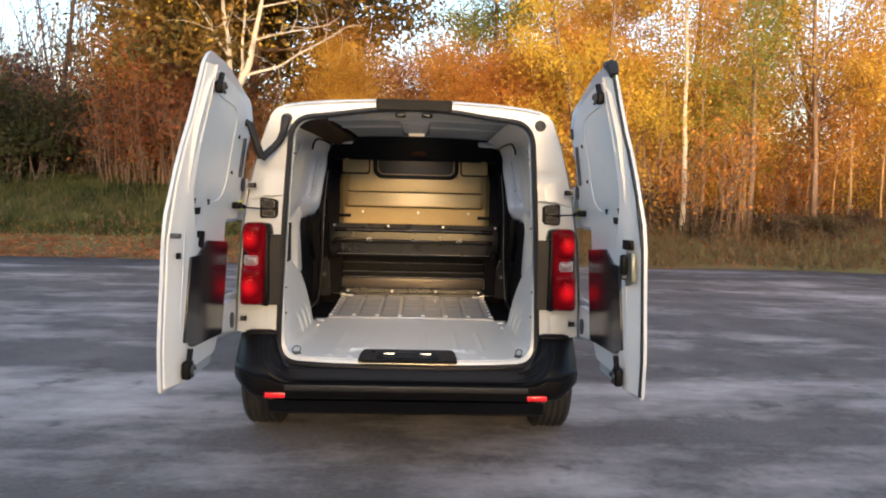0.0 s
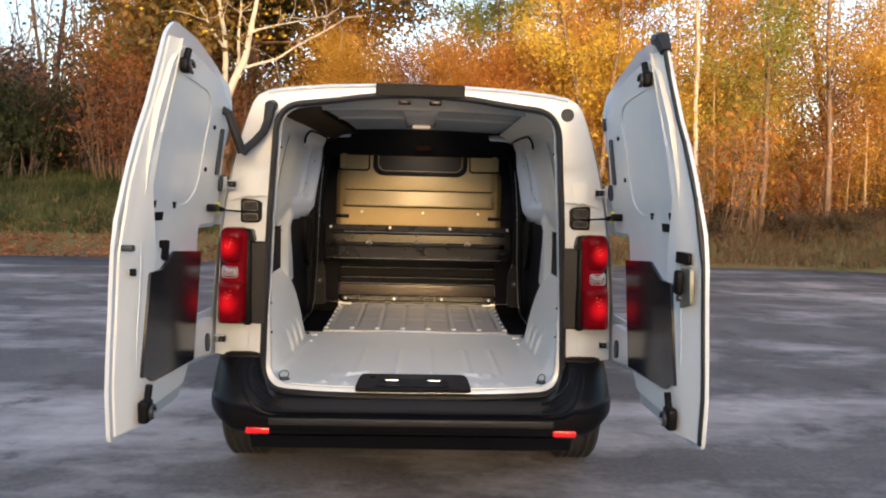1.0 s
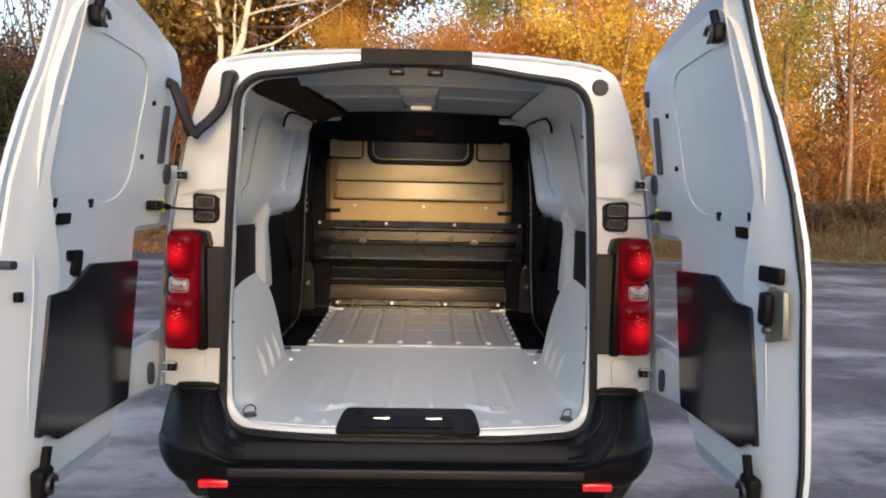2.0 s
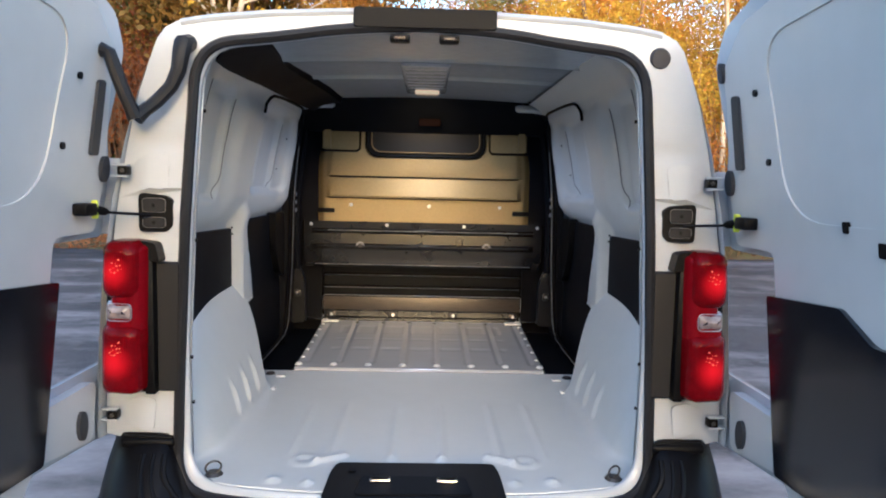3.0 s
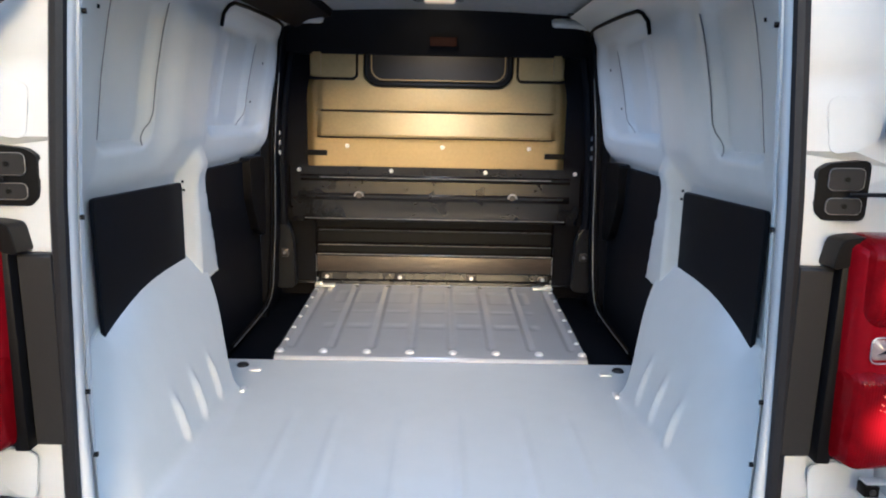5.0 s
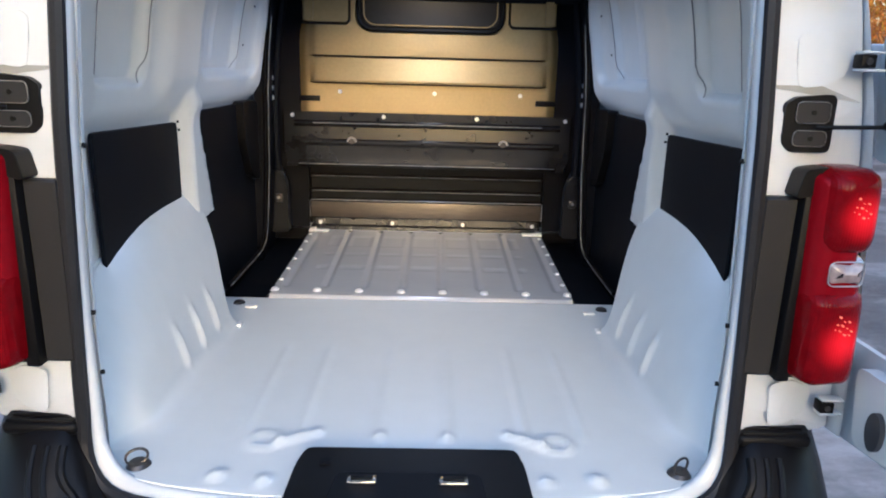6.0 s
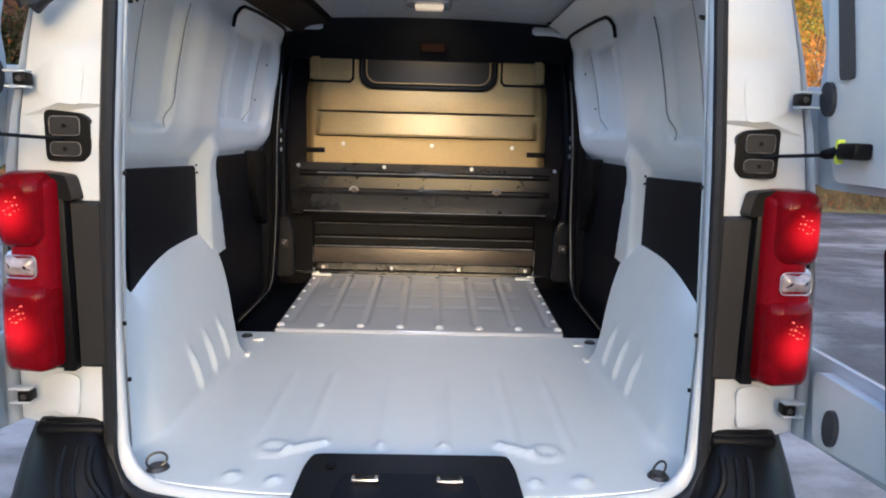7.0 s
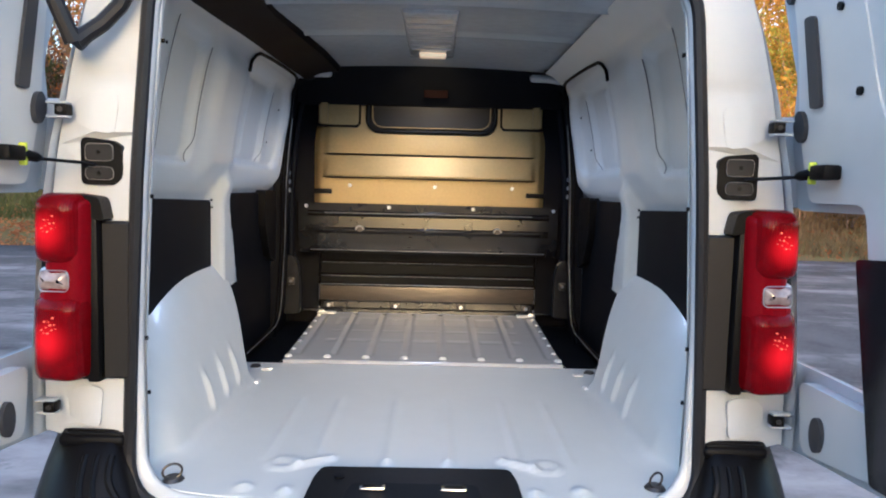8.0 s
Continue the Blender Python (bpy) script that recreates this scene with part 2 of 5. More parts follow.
ASPHALT = asphalt_material()
GROUND = material("leaf_litter_and_grass", (0.16, 0.085, 0.035), 0.9, var=0.35, scale=0.5, fine=14, other=(0.07, 0.075, 0.02), bump=0.6, bscale=14)
GRASS = leaf_material("grass_blades", (0.040, 0.062, 0.016), (0.090, 0.092, 0.028))
DRYGRASS = leaf_material("dry_grass", (0.26, 0.18, 0.080), (0.13, 0.10, 0.050))
LITTER = leaf_material("fallen_leaves", (0.24, 0.09, 0.04), (0.30, 0.15, 0.06))


# ---- mesh helpers ----
def finish(name, bm, mat, sharp=35, bevel=0.0, segs=2):
    bmesh.ops.recalc_face_normals(bm, faces=bm.faces)
    me = bpy.data.meshes.new(name)
    bm.to_mesh(me)
    bm.free()
    me.polygons.foreach_set("use_smooth", [True] * len(me.polygons))
    me.set_sharp_from_angle(angle=radians(sharp))
    me.materials.append(mat)
    ob = new(name, me)
    if bevel:
        mod = ob.modifiers.new("edge", "BEVEL")
        mod.width, mod.segments, mod.limit_method, mod.angle_limit = bevel, segs, "ANGLE", radians(40)
    return ob


def part(name, bm, mat, parent, label="", sharp=35, bevel=0.0):
    ob = finish(name, bm, mat, sharp, bevel)
    ob.parent = parent
    return tagged(ob, label)


def empty(name, parent=None, label=""):
    ob = new(name)
    ob.empty_display_size = 0.1
    ob.parent = parent
    return tagged(ob, label)


def from_lists(verts, faces):
    bm = bmesh.new()
    vs = [bm.verts.new(v) for v in verts]
    for f in faces:
        try:
            bm.faces.new([vs[i] for i in f])
        except ValueError:
            pass
    return bm


def loft(sections, closed=False, caps=False):
    """Quads between point rows; closed joins each row's ends; caps closes the first and last row."""
    verts = [p for s in sections for p in s]
    k = len(sections[0])
    faces = []
    for i in range(len(sections) - 1):
        for j in range(k if closed else k - 1):
            a, b = i * k + j, i * k + (j + 1) % k
            faces.append((a, b, b + k, a + k))
    if caps:
        faces += [tuple(range(k)), tuple(range((len(sections) - 1) * k, len(sections) * k))]
    return from_lists(verts, faces)


def slab(loops, d0, d1, warp, cuts=()):
    """A sheet with holes, given as loops of (u, v), between the depths d0 and d1; warp(u, v, d) gives the place."""
    bm = bmesh.new()
    for loop in loops:
        vs = [bm.verts.new((u, v, 0)) for u, v in loop]
        for i in range(len(vs)):
            bm.edges.new((vs[i], vs[(i + 1) % len(vs)]))
    bmesh.ops.triangle_fill(bm, use_beauty=True, edges=bm.edges[:])
    for axis, c in cuts:
        co, no = ((c, 0, 0), (1, 0, 0)) if axis == "u" else ((0, c, 0), (0, 1, 0))
        bmesh.ops.bisect_plane(bm, geom=bm.verts[:] + bm.edges[:] + bm.faces[:], plane_co=co, plane_no=no, dist=1e-5)
    bm.verts.index_update()
    flat = [(v.co.x, v.co.y) for v in bm.verts]
    k = len(flat)
    faces = [tuple(v.index for v in f.verts) for f in bm.faces]
    rims = [tuple(v.index for v in e.verts) for e in bm.edges if len(e.link_faces) == 1]
    bm.free()
    verts = [warp(u, v, d0) for u, v in flat] + [warp(u, v, d1) for u, v in flat]
    faces = faces + [tuple(i + k for i in reversed(f)) for f in faces] + [(a, b, b + k, a + k) for a, b in rims]
    return from_lists(verts, faces)


def rounded(u0, u1, v0, v1, r, n=5):
    pts = []
    for cx, cy, a0 in ((u1 - r, v1 - r, 0), (u0 + r, v1 - r, 90), (u0 + r, v0 + r, 180), (u1 - r, v0 + r, 270)):
        for i in range(n + 1):
            a = radians(a0 + 90 * i / n)
            pts.append((cx + r * math.cos(a), cy + r * math.sin(a)))
    return pts


def smooth_loop(pts, r=0.03, n=4):
    """A polygon with its corners rounded."""
    out = []
    for i, p in enumerate(pts):
        a, p, b = Vector(pts[i - 1]), Vector(p), Vector(pts[(i + 1) % len(pts)])
        da, db = (a - p), (b - p)
        q0, q1 = p + da.normalized() * min(r, da.length * 0.45), p + db.normalized() * min(r, db.length * 0.45)
        for k in range(n + 1):
            s = k / n
            out.append(tuple(q0 * (1 - s) ** 2 + p * 2 * s * (1 - s) + q1 * s * s))
    return out


def tube(path, r, seg=8, closed=False, squash=1.0):
    """A tube along points; r is one radius or one for each point."""
    pts = [Vector(p) for p in path]
    k = len(pts)
    rs = r if isinstance(r, (list, tuple)) else [r] * k
    rows, up = [], None
    for i, p in enumerate(pts):
        a, b = (pts[i - 1], pts[(i + 1) % k]) if closed else (pts[max(0, i - 1)], pts[min(k - 1, i + 1)])
        d = (b - a).normalized()
        if up is None:
            up = d.orthogonal().normalized()
        up = (up - d * up.dot(d)).normalized()
        side = d.cross(up)
        rows.append([p + up * rs[i] * math.cos(2 * math.pi * j / seg) + side * rs[i] * squash * math.sin(2 * math.pi * j / seg) for j in range(seg)])
    if closed:
        rows.append(rows[0])
    return loft(rows, closed=True, caps=not closed)


def block(x0, x1, y0, y1, z0, z1, r=0.0, n=2):
    bm = bmesh.new()
    bmesh.ops.create_cube(bm, size=1)
    bmesh.ops.scale(bm, vec=(x1 - x0, y1 - y0, z1 - z0), verts=bm.verts)
    bmesh.ops.translate(bm, vec=((x0 + x1) / 2, (y0 + y1) / 2, (z0 + z1) / 2), verts=bm.verts)
    if r:
        bmesh.ops.bevel(bm, geom=bm.edges[:], offset=r, segments=n, profile=0.5, affect="EDGES")
    return bm


def disc(c, axis, r, depth, seg=16, r2=None):
    bm = bmesh.new()
    bmesh.ops.create_cone(bm, cap_ends=True, segments=seg, radius1=r, radius2=r2 if r2 is not None else r, depth=depth)
    m = Matrix.Translation(c) @ Vector(axis).to_track_quat("Z", "Y").to_matrix().to_4x4()
    bmesh.ops.transform(bm, matrix=m, verts=bm.verts)
    return bm


def joined(*bms):
    out = bmesh.new()
    for b in bms:
        me = bpy.data.meshes.new("tmp")
        b.to_mesh(me)
        b.free()
        out.from_mesh(me)
        bpy.data.meshes.remove(me)
    return out


def lerp(a, b, t):
    return a + (b - a) * t


def curve(x, table):
    """A value from a short table of (x, value), linear between."""
    if x <= table[0][0]:
        return table[0][1]
    for (x0, a), (x1, b) in zip(table, table[1:]):
        if x <= x1:
            return lerp(a, b, (x - x0) / (x1 - x0))
    return table[-1][1]


def smoothstep(x, a, b):
    t = min(1, max(0, (x - a) / (b - a)))
    return t * t * (3 - 2 * t)


# ---- ground and yard ----
def ground_height(x, y):
    d = y - 11.2 - 0.35 * math.sin(x * 0.31) - 0.25 * math.sin(x * 0.83 + 1)
    if d <= 0:
        return -0.03
    side = smoothstep(x, -7, 1)
    return -0.03 + 0.06 * smoothstep(d, 0, 0.5) + lerp(1.75, 1.0, side) * smoothstep(d, 0.1, lerp(4.6, 2.2, side)) + 0.08 * noise.noise((x * 0.6, y * 0.6, 0))


def ground():
    xs = [-600, -200, -80, -45] + [-30 + i * 0.75 for i in range(81)] + [45, 80, 200, 600]
    ys = [-600, -200, -80, -30, -10, 4, 8] + [10 + i * 0.4 for i in range(36)] + [30, 45, 80, 200, 600]
    ob = finish("ground", loft([[(x, y, ground_height(x, y)) for x in xs] for y in ys]), GROUND, 80)
    tagged(ob, "leaf-strewn grassy ground rising to a bank under the trees", "ground", kind="structure")


def yard():
    xs = [-40 + i * 1.0 for i in range(81)]
    ys = [-24, -12, -6, 0, 4, 8]
    rows = [[(x, y, 0.0) for x in xs] for y in ys]
    rows.append([(x, 11.05 + 0.35 * math.sin(x * 0.31) + 0.25 * math.sin(x * 0.83 + 1) + 0.12 * noise.noise((x * 1.3, 0, 0)), 0.0) for x in xs])
    rows.append([(p[0], p[1] + 0.05, -0.04) for p in rows[-1]])
    ob = finish("pavement", loft(rows), ASPHALT, 60)
    tagged(ob, "worn dark grey asphalt yard with pale dusty streaks", "asphalt", kind="structure")


ground()
yard()

# ---- the van ----
van = tagged(new("van"), "white panel van with both rear doors open on asphalt", "van")


def rear_y(z, x=0.66):
    """The rear face of the body: upright, leaning forward above the waist, bowed out at the sill."""
    sill = 0.105 * (1 - smoothstep(z, 0.48, 0.64)) * max(0.0, 1 - abs(x / 0.69) ** 3)
    return -0.05 + max(0.0, z - 1.25) * 0.07 - sill


# half outline of the body, from the sill up to the middle of the roof
PROFILE = [(0.86, 0.34), (0.885, 0.45), (0.893, 0.615), (0.893, 0.64), (0.888, 0.85), (0.868, 1.12), (0.838, 1.32), (0.806, 1.48), (0.772, 1.61), (0.742, 1.70),
           (0.722, 1.757), (0.700, 1.786), (0.668, 1.803), (0.58, 1.819), (0.42, 1.835), (0.2, 1.846), (0.0, 1.849)]
FULL = [(-x, z) for x, z in PROFILE] + [(x, z) for x, z in reversed(PROFILE[:-1])]


def body_shell():
    top = [(0, 2.0), (2.6, 2.0), (3.35, 1.22), (4.1, 1.02), (4.35, 0.85), (4.42, 0.7)]
    rows = []
    for i, y in enumerate([-0.05, -0.02, 0.05, 0.14, 0.18, 0.24, 0.32, 0.42, 0.52, 0.62, 0.72, 0.80, 0.86, 0.9, 1.2, 1.8, 2.6, 3.0, 3.07, 3.13, 3.21, 3.31, 3.41, 3.51, 3.61, 3.69, 3.75, 3.79, 4.1, 4.35, 4.42]):
        row = []
        for x, z in FULL:
            wide = 1 + 0.075 * smoothstep(y, -0.1, 0.5) - 0.28 * smoothstep(y, 3.7, 4.45) - 0.10 * smoothstep(y, 2.6, 3.6) * smoothstep(z, 1.1, 1.9)
            zz = min(z + 0.10 * smoothstep(y, 0, 0.9) * smoothstep(z, 1.5, 1.85), curve(y, top) - 0.02 * abs(x))
            for wheel in (0.52, 3.41):
                gap = 0.39 ** 2 - (y - wheel) ** 2
                if gap > 0 and z < 0.9:
                    zz = max(zz, 0.33 + math.sqrt(gap) + (z - 0.34) * 0.02)
            yy = y if i > 2 else lerp(rear_y(z), 0.14, (0.0, 0.16, 0.5)[i])
            if z < 0.63:
                yy = max(yy, 0.17)
            row.append((x * wide, yy, zz))
        rows.append(row)
    bm = loft(rows)
    return part("body_shell", bm, WHITE, van, "white painted body side and roof", 50)


def finer(loop, step=0.06):
    out = []
    for i, p in enumerate(loop):
        q = loop[(i + 1) % len(loop)]
        k = max(1, int(math.hypot(q[0] - p[0], q[1] - p[1]) / step))
        out += [(lerp(p[0], q[0], j / k), lerp(p[1], q[1], j / k)) for j in range(k)]
    return out


OPENING = finer(smooth_loop([(-0.668, 0.498), (0.668, 0.498), (0.660, 0.78), (0.642, 1.16), (0.630, 1.42), (0.612, 1.742), (0.39, 1.766), (0.22, 1.793), (0.0, 1.806), (-0.22, 1.793), (-0.39, 1.766), (-0.612, 1.742), (-0.630, 1.42), (-0.642, 1.16), (-0.660, 0.78)], 0.11, 6))


def rear_frame():
    outer = [(max(-0.70, min(0.70, x)) if z < 0.63 else x, max(z, 0.42)) for x, z in FULL if z > 0.40]
    outer = [p for i, p in enumerate(outer) if p != outer[i - 1]]
    cuts = [("v", 0.5 + 0.05 * i) for i in range(28)] + [("u", -0.6 + 0.1 * i) for i in range(13)]
    bm = slab([outer, OPENING], 0.0, 0.05, lambda u, v, d: (u * (1 - d * 0.3), rear_y(v, u) + d + 0.05 * smoothstep(abs(u), 0.74, 0.90), v), cuts)
    part("rear_frame", bm, WHITE, van, "white painted rear pillars and roof header", 40)


def roof_edge():
    """Rolled seam where the roof meets the header."""
    for a, b in ((-0.66, -0.19), (0.20, 0.66)):
        pts = []
        for i in range(13):
            x = lerp(a, b, i / 12)
            z = curve(abs(x), [(0.0, 1.849), (0.2, 1.846), (0.42, 1.835), (0.58, 1.819), (0.668, 1.803)])
            pts.append((x, rear_y(z) + 0.004, z - 0.005))
        part("roof_edge", tube(pts, 0.011, 8), WHITE, van)


def lip_width(z):
    """The white flange inside the seal is broadest by the sill."""
    return 0.013 + 0.016 * (1 - smoothstep(z, 0.50, 1.0))


def jamb_x(z):
    """Half width of the opening at the inner edge of its flange."""
    return curve(z, [(0.45, 0.668), (0.78, 0.660), (1.16, 0.642), (1.42, 0.630), (1.742, 0.612), (1.84, 0.46)]) - lip_width(z) - 0.001


def opening_seal():
    pts = [(u * 1.003, rear_y(v, u) - 0.008, v) for u, v in OPENING]
    part("door_seal", tube(pts, 0.0145, 8, closed=True), RUBBER, van, "black rubber seal round the rear opening")
    # the lip between the seal and the load space
    rows = []
    for f, dy in ((0.0, 0.0), (0.6, 0.001), (0.93, 0.005), (1.0, 0.012), (0.95, 0.022), (0.2, 0.050)):
        row = []
        for u, v in OPENING:
            sh = f * lip_width(v) / 0.65
            row.append((u * (1 - sh), rear_y(v, u) + dy, 1.15 + (v - 1.15) * (1 - sh)))
        rows.append(row)
    part("opening_lip", loft(rows, closed=True), WHITE, van, "white painted flange inside the seal", 60)


body_shell()
rear_frame()
roof_edge()
opening_seal()


# load space: half section of the side lining, floor edge up to the ceiling
WALL = [(0.45, 0.800), (0.60, 0.805), (0.85, 0.81), (1.16, 0.812), (1.20, 0.805), (1.235, 0.775), (1.27, 0.765), (1.35, 0.752), (1.48, 0.732), (1.60, 0.706), (1.69, 0.682), (1.745, 0.650), (1.79, 0.595), (1.822, 0.53), (1.838, 0.46)]


def inside(y, z, y0, y1, z0, z1, soft, r=0.06):
    """1 within a rounded rectangle, 0 outside it."""
    dy, dz = max(y0 + r - y, y - y1 + r, 0), max(z0 + r - z, z - z1 + r, 0)
    return 1 - smoothstep(math.hypot(dy, dz), r - soft, r)


def wall_x(y, z):
    """Half width of the lining: jamb, post, bulging cover and the pressed panels."""
    x = curve(z, WALL)
    jamb = 1 - min(1.0, max(0.0, (y + 0.04) / 0.36))
    front = curve(z, [(0.70, 0.935), (0.72, 0.94), (0.846, 0.987), (0.853, 1.108), (1.03, 1.068), (1.21, 1.01), (1.22, 1.006)])
    post = smoothstep(y, 0.88, 0.92) * (1 - smoothstep(y, front - 0.035, front))
    xx = lerp(x, min(x, jamb_x(z)), jamb)
    xx -= 0.062 * post * (1 - smoothstep(z, 1.20, 1.30)) * smoothstep(z, 0.45, 0.62)
    xx -= 0.030 * smoothstep(y, 0.63, 0.74) * (1 - smoothstep(y, 0.92, 1.06)) * smoothstep(z, 1.22, 1.32) * (1 - smoothstep(z, 1.62, 1.74))
    xx += 0.036 * inside(y, z, 0.305, 0.615, 1.30, 1.70, 0.020) + 0.026 * inside(y, z, 1.05, 1.70, 1.31, 1.72, 0.022)
    xx -= 0.018 * inside(y, z, 0.325, 0.385, 1.33, 1.67, 0.010, 0.02)
    xx += 0.028 * inside(y, z, 1.10, 1.545, 1.33, 1.70, 0.018, 0.06)
    xx -= 0.009 * inside(y, z, 1.27, 1.31, 1.36, 1.67, 0.012, 0.02)
    xx -= 0.030 * smoothstep(y, 1.60, 1.74) * (1 - smoothstep(z, 1.55, 1.75)) * smoothstep(z, 1.20, 1.30)
    return xx


def lining():
    zs = [0.45, 0.60, 0.66, 0.70, 0.72, 0.75, 0.78, 0.81, 0.835, 0.846, 0.850, 0.854, 0.87, 0.91, 0.96, 1.0, 1.06, 1.12, 1.16, 1.18, 1.20, 1.215, 1.235, 1.25] + [1.27 + 0.0125 * i for i in range(37)] + [1.73, 1.745, 1.765, 1.785, 1.80, 1.81]
    ys = [-0.09, -0.04, 0.0, 0.03, 0.07, 0.11, 0.16, 0.20, 0.24] + [0.27 + 0.012 * i for i in range(123)]
    for s in (-1, 1):
        rows = [[(s * wall_x(y, z), max(y, rear_y(z) + 0.03), z) for z in zs] for y in ys]
        part("side_lining", loft(rows), GREY, van, "pale grey painted inner side wall", 60)

        def on_wall(pts, lift=0.0):
            return [(s * (wall_x(y, z) - lift), y, z) for y, z in pts]
        for z0, z1 in ((1.585, 1.65), (1.365, 1.43)):
            part("wall_slot", tube(on_wall([(0.391, z0), (0.391, (z0 + z1) / 2), (0.391, z1)]), 0.0028, 6), BLACK, van)
        # Thin grey tubes draw the shade in the panels' pressed creases.
        part("panel_seam", tube(on_wall([(0.306, 1.33 + 0.046 * k) for k in range(9)]), 0.0019, 6), GROOVE, van, "grey line painted as the shade along a pressed wall panel")
        bend = [(0.612, 1.67 - 0.04 * k) for k in range(8)] + [(0.609, 1.365), (0.602, 1.345), (0.592, 1.328), (0.580, 1.315), (0.568, 1.306)]
        part("panel_seam", tube(on_wall(bend), 0.0019, 6), GROOVE, van, "grey line painted as the shade along a pressed wall panel")
        bend = [(1.547, 1.66 - 0.04 * k) for k in range(7)] + [(1.541, 1.385), (1.525, 1.36), (1.50, 1.343)]
        part("panel_seam", tube(on_wall(bend), 0.0017, 6), GROOVE, van, "grey line painted as the shade along a pressed wall panel")
        for y, z in ((1.66, 1.593), (1.60, 1.437), (0.20, 1.60), (0.895, 1.178), (0.897, 1.152)):
            part("clip_hole", tube(on_wall([(y, z - 0.004), (y, z + 0.004)], 0.001), 0.004, 6), BLACK, van)
        # rubber seal of the sliding door
        seal = [(0.985, 1.66), (0.995, 1.70), (1.015, 1.725), (1.05, 1.738), (1.2, 1.746), (1.4, 1.750), (1.6, 1.752), (1.69, 1.748)]
        low = [(s * 0.652, 1.728, 1.735), (s * 0.666, 1.73, 1.66), (s * 0.680, 1.73, 1.56), (s * 0.696, 1.73, 1.41), (s * 0.707, 1.73, 1.26), (s * 0.712, 1.73, 1.05), (s * 0.715, 1.73, 0.92),
               (s * 0.724, 1.73, 0.77), (s * 0.732, 1.73, 0.64), (s * 0.740, 1.72, 0.58), (s * 0.742, 1.66, 0.553), (s * 0.740, 1.50, 0.548), (s * 0.738, 1.15, 0.545)]
        run = on_wall(seal, 0.006) + low
        part("sliding_door_seal", tube(run, 0.0065, 7), BLACK, van, "black rubber sliding door seal")
        part("seal_edge", tube([(x - s * 0.011, y - 0.007, z) for x, y, z in run[10:]], 0.0021, 6), EDGE, van, "bright steel edge by the seal")


lining()


def front_pillars():
    """Black trim between each sliding door's seal and the bulkhead."""
    for s in (-1, 1):
        rows = []
        for z in [0.46 + 0.08 * i for i in range(17)] + [1.80, 1.84]:
            x = curve(z, [(0.46, 0.752), (0.64, 0.738), (0.92, 0.721), (1.26, 0.713), (1.41, 0.702), (1.56, 0.686), (1.66, 0.672), (1.74, 0.65), (1.80, 0.60), (1.84, 0.52)])
            rows.append([(s * (x + 0.05), 1.735, z), (s * (x + 0.012), 1.736, z), (s * (x + 0.004), 1.75, z), (s * (x + 0.010), 1.80, z), (s * (x + 0.020), 1.90, z), (s * (x + 0.015), 2.03, z)])
        part("pillar_trim", loft(rows), CARD, van, "black pillar trim beside the bulkhead", 40)


front_pillars()


def ceiling_panel():
    rows = []
    for y in [0.0, 0.04, 0.08, 0.14, 0.30, 0.54, 0.58, 0.60, 0.62, 0.66, 0.80, 1.02, 1.06, 1.09, 1.12, 1.16, 1.30, 1.50, 1.62, 1.70, 1.82]:
        rise = curve(y, [(0.0, 0.0), (0.10, 0.012), (0.56, 0.020), (0.60, 0.012), (0.64, 0.028), (1.06, 0.033), (1.09, 0.024), (1.12, 0.034), (1.82, 0.036)])
        rows.append([(x, y, 1.790 + rise + 0.016 * (1 - (x / 0.58) ** 2)) for x in [-0.66 + 0.055 * i for i in range(25)]])
    part("roof_lining", loft(rows), ROOFGREY, van, "inner roof skin, a darker grey than the walls", 30)
    part("headliner_end", loft([[(x, y, z) for x in (-0.72, -0.35, 0, 0.35, 0.72)] for y, z in ((1.80, 1.86), (1.812, 1.838), (1.87, 1.765), (1.955, 1.664), (2.0, 1.66))]), CARD, van, "black liner over the bulkhead", 30)
    part("liner_tag", block(-0.035, 0.085, 1.865, 1.877, 1.695, 1.735, 0.004), REDPATCH, van, "dull red-brown patch on the black liner")


ceiling_panel()


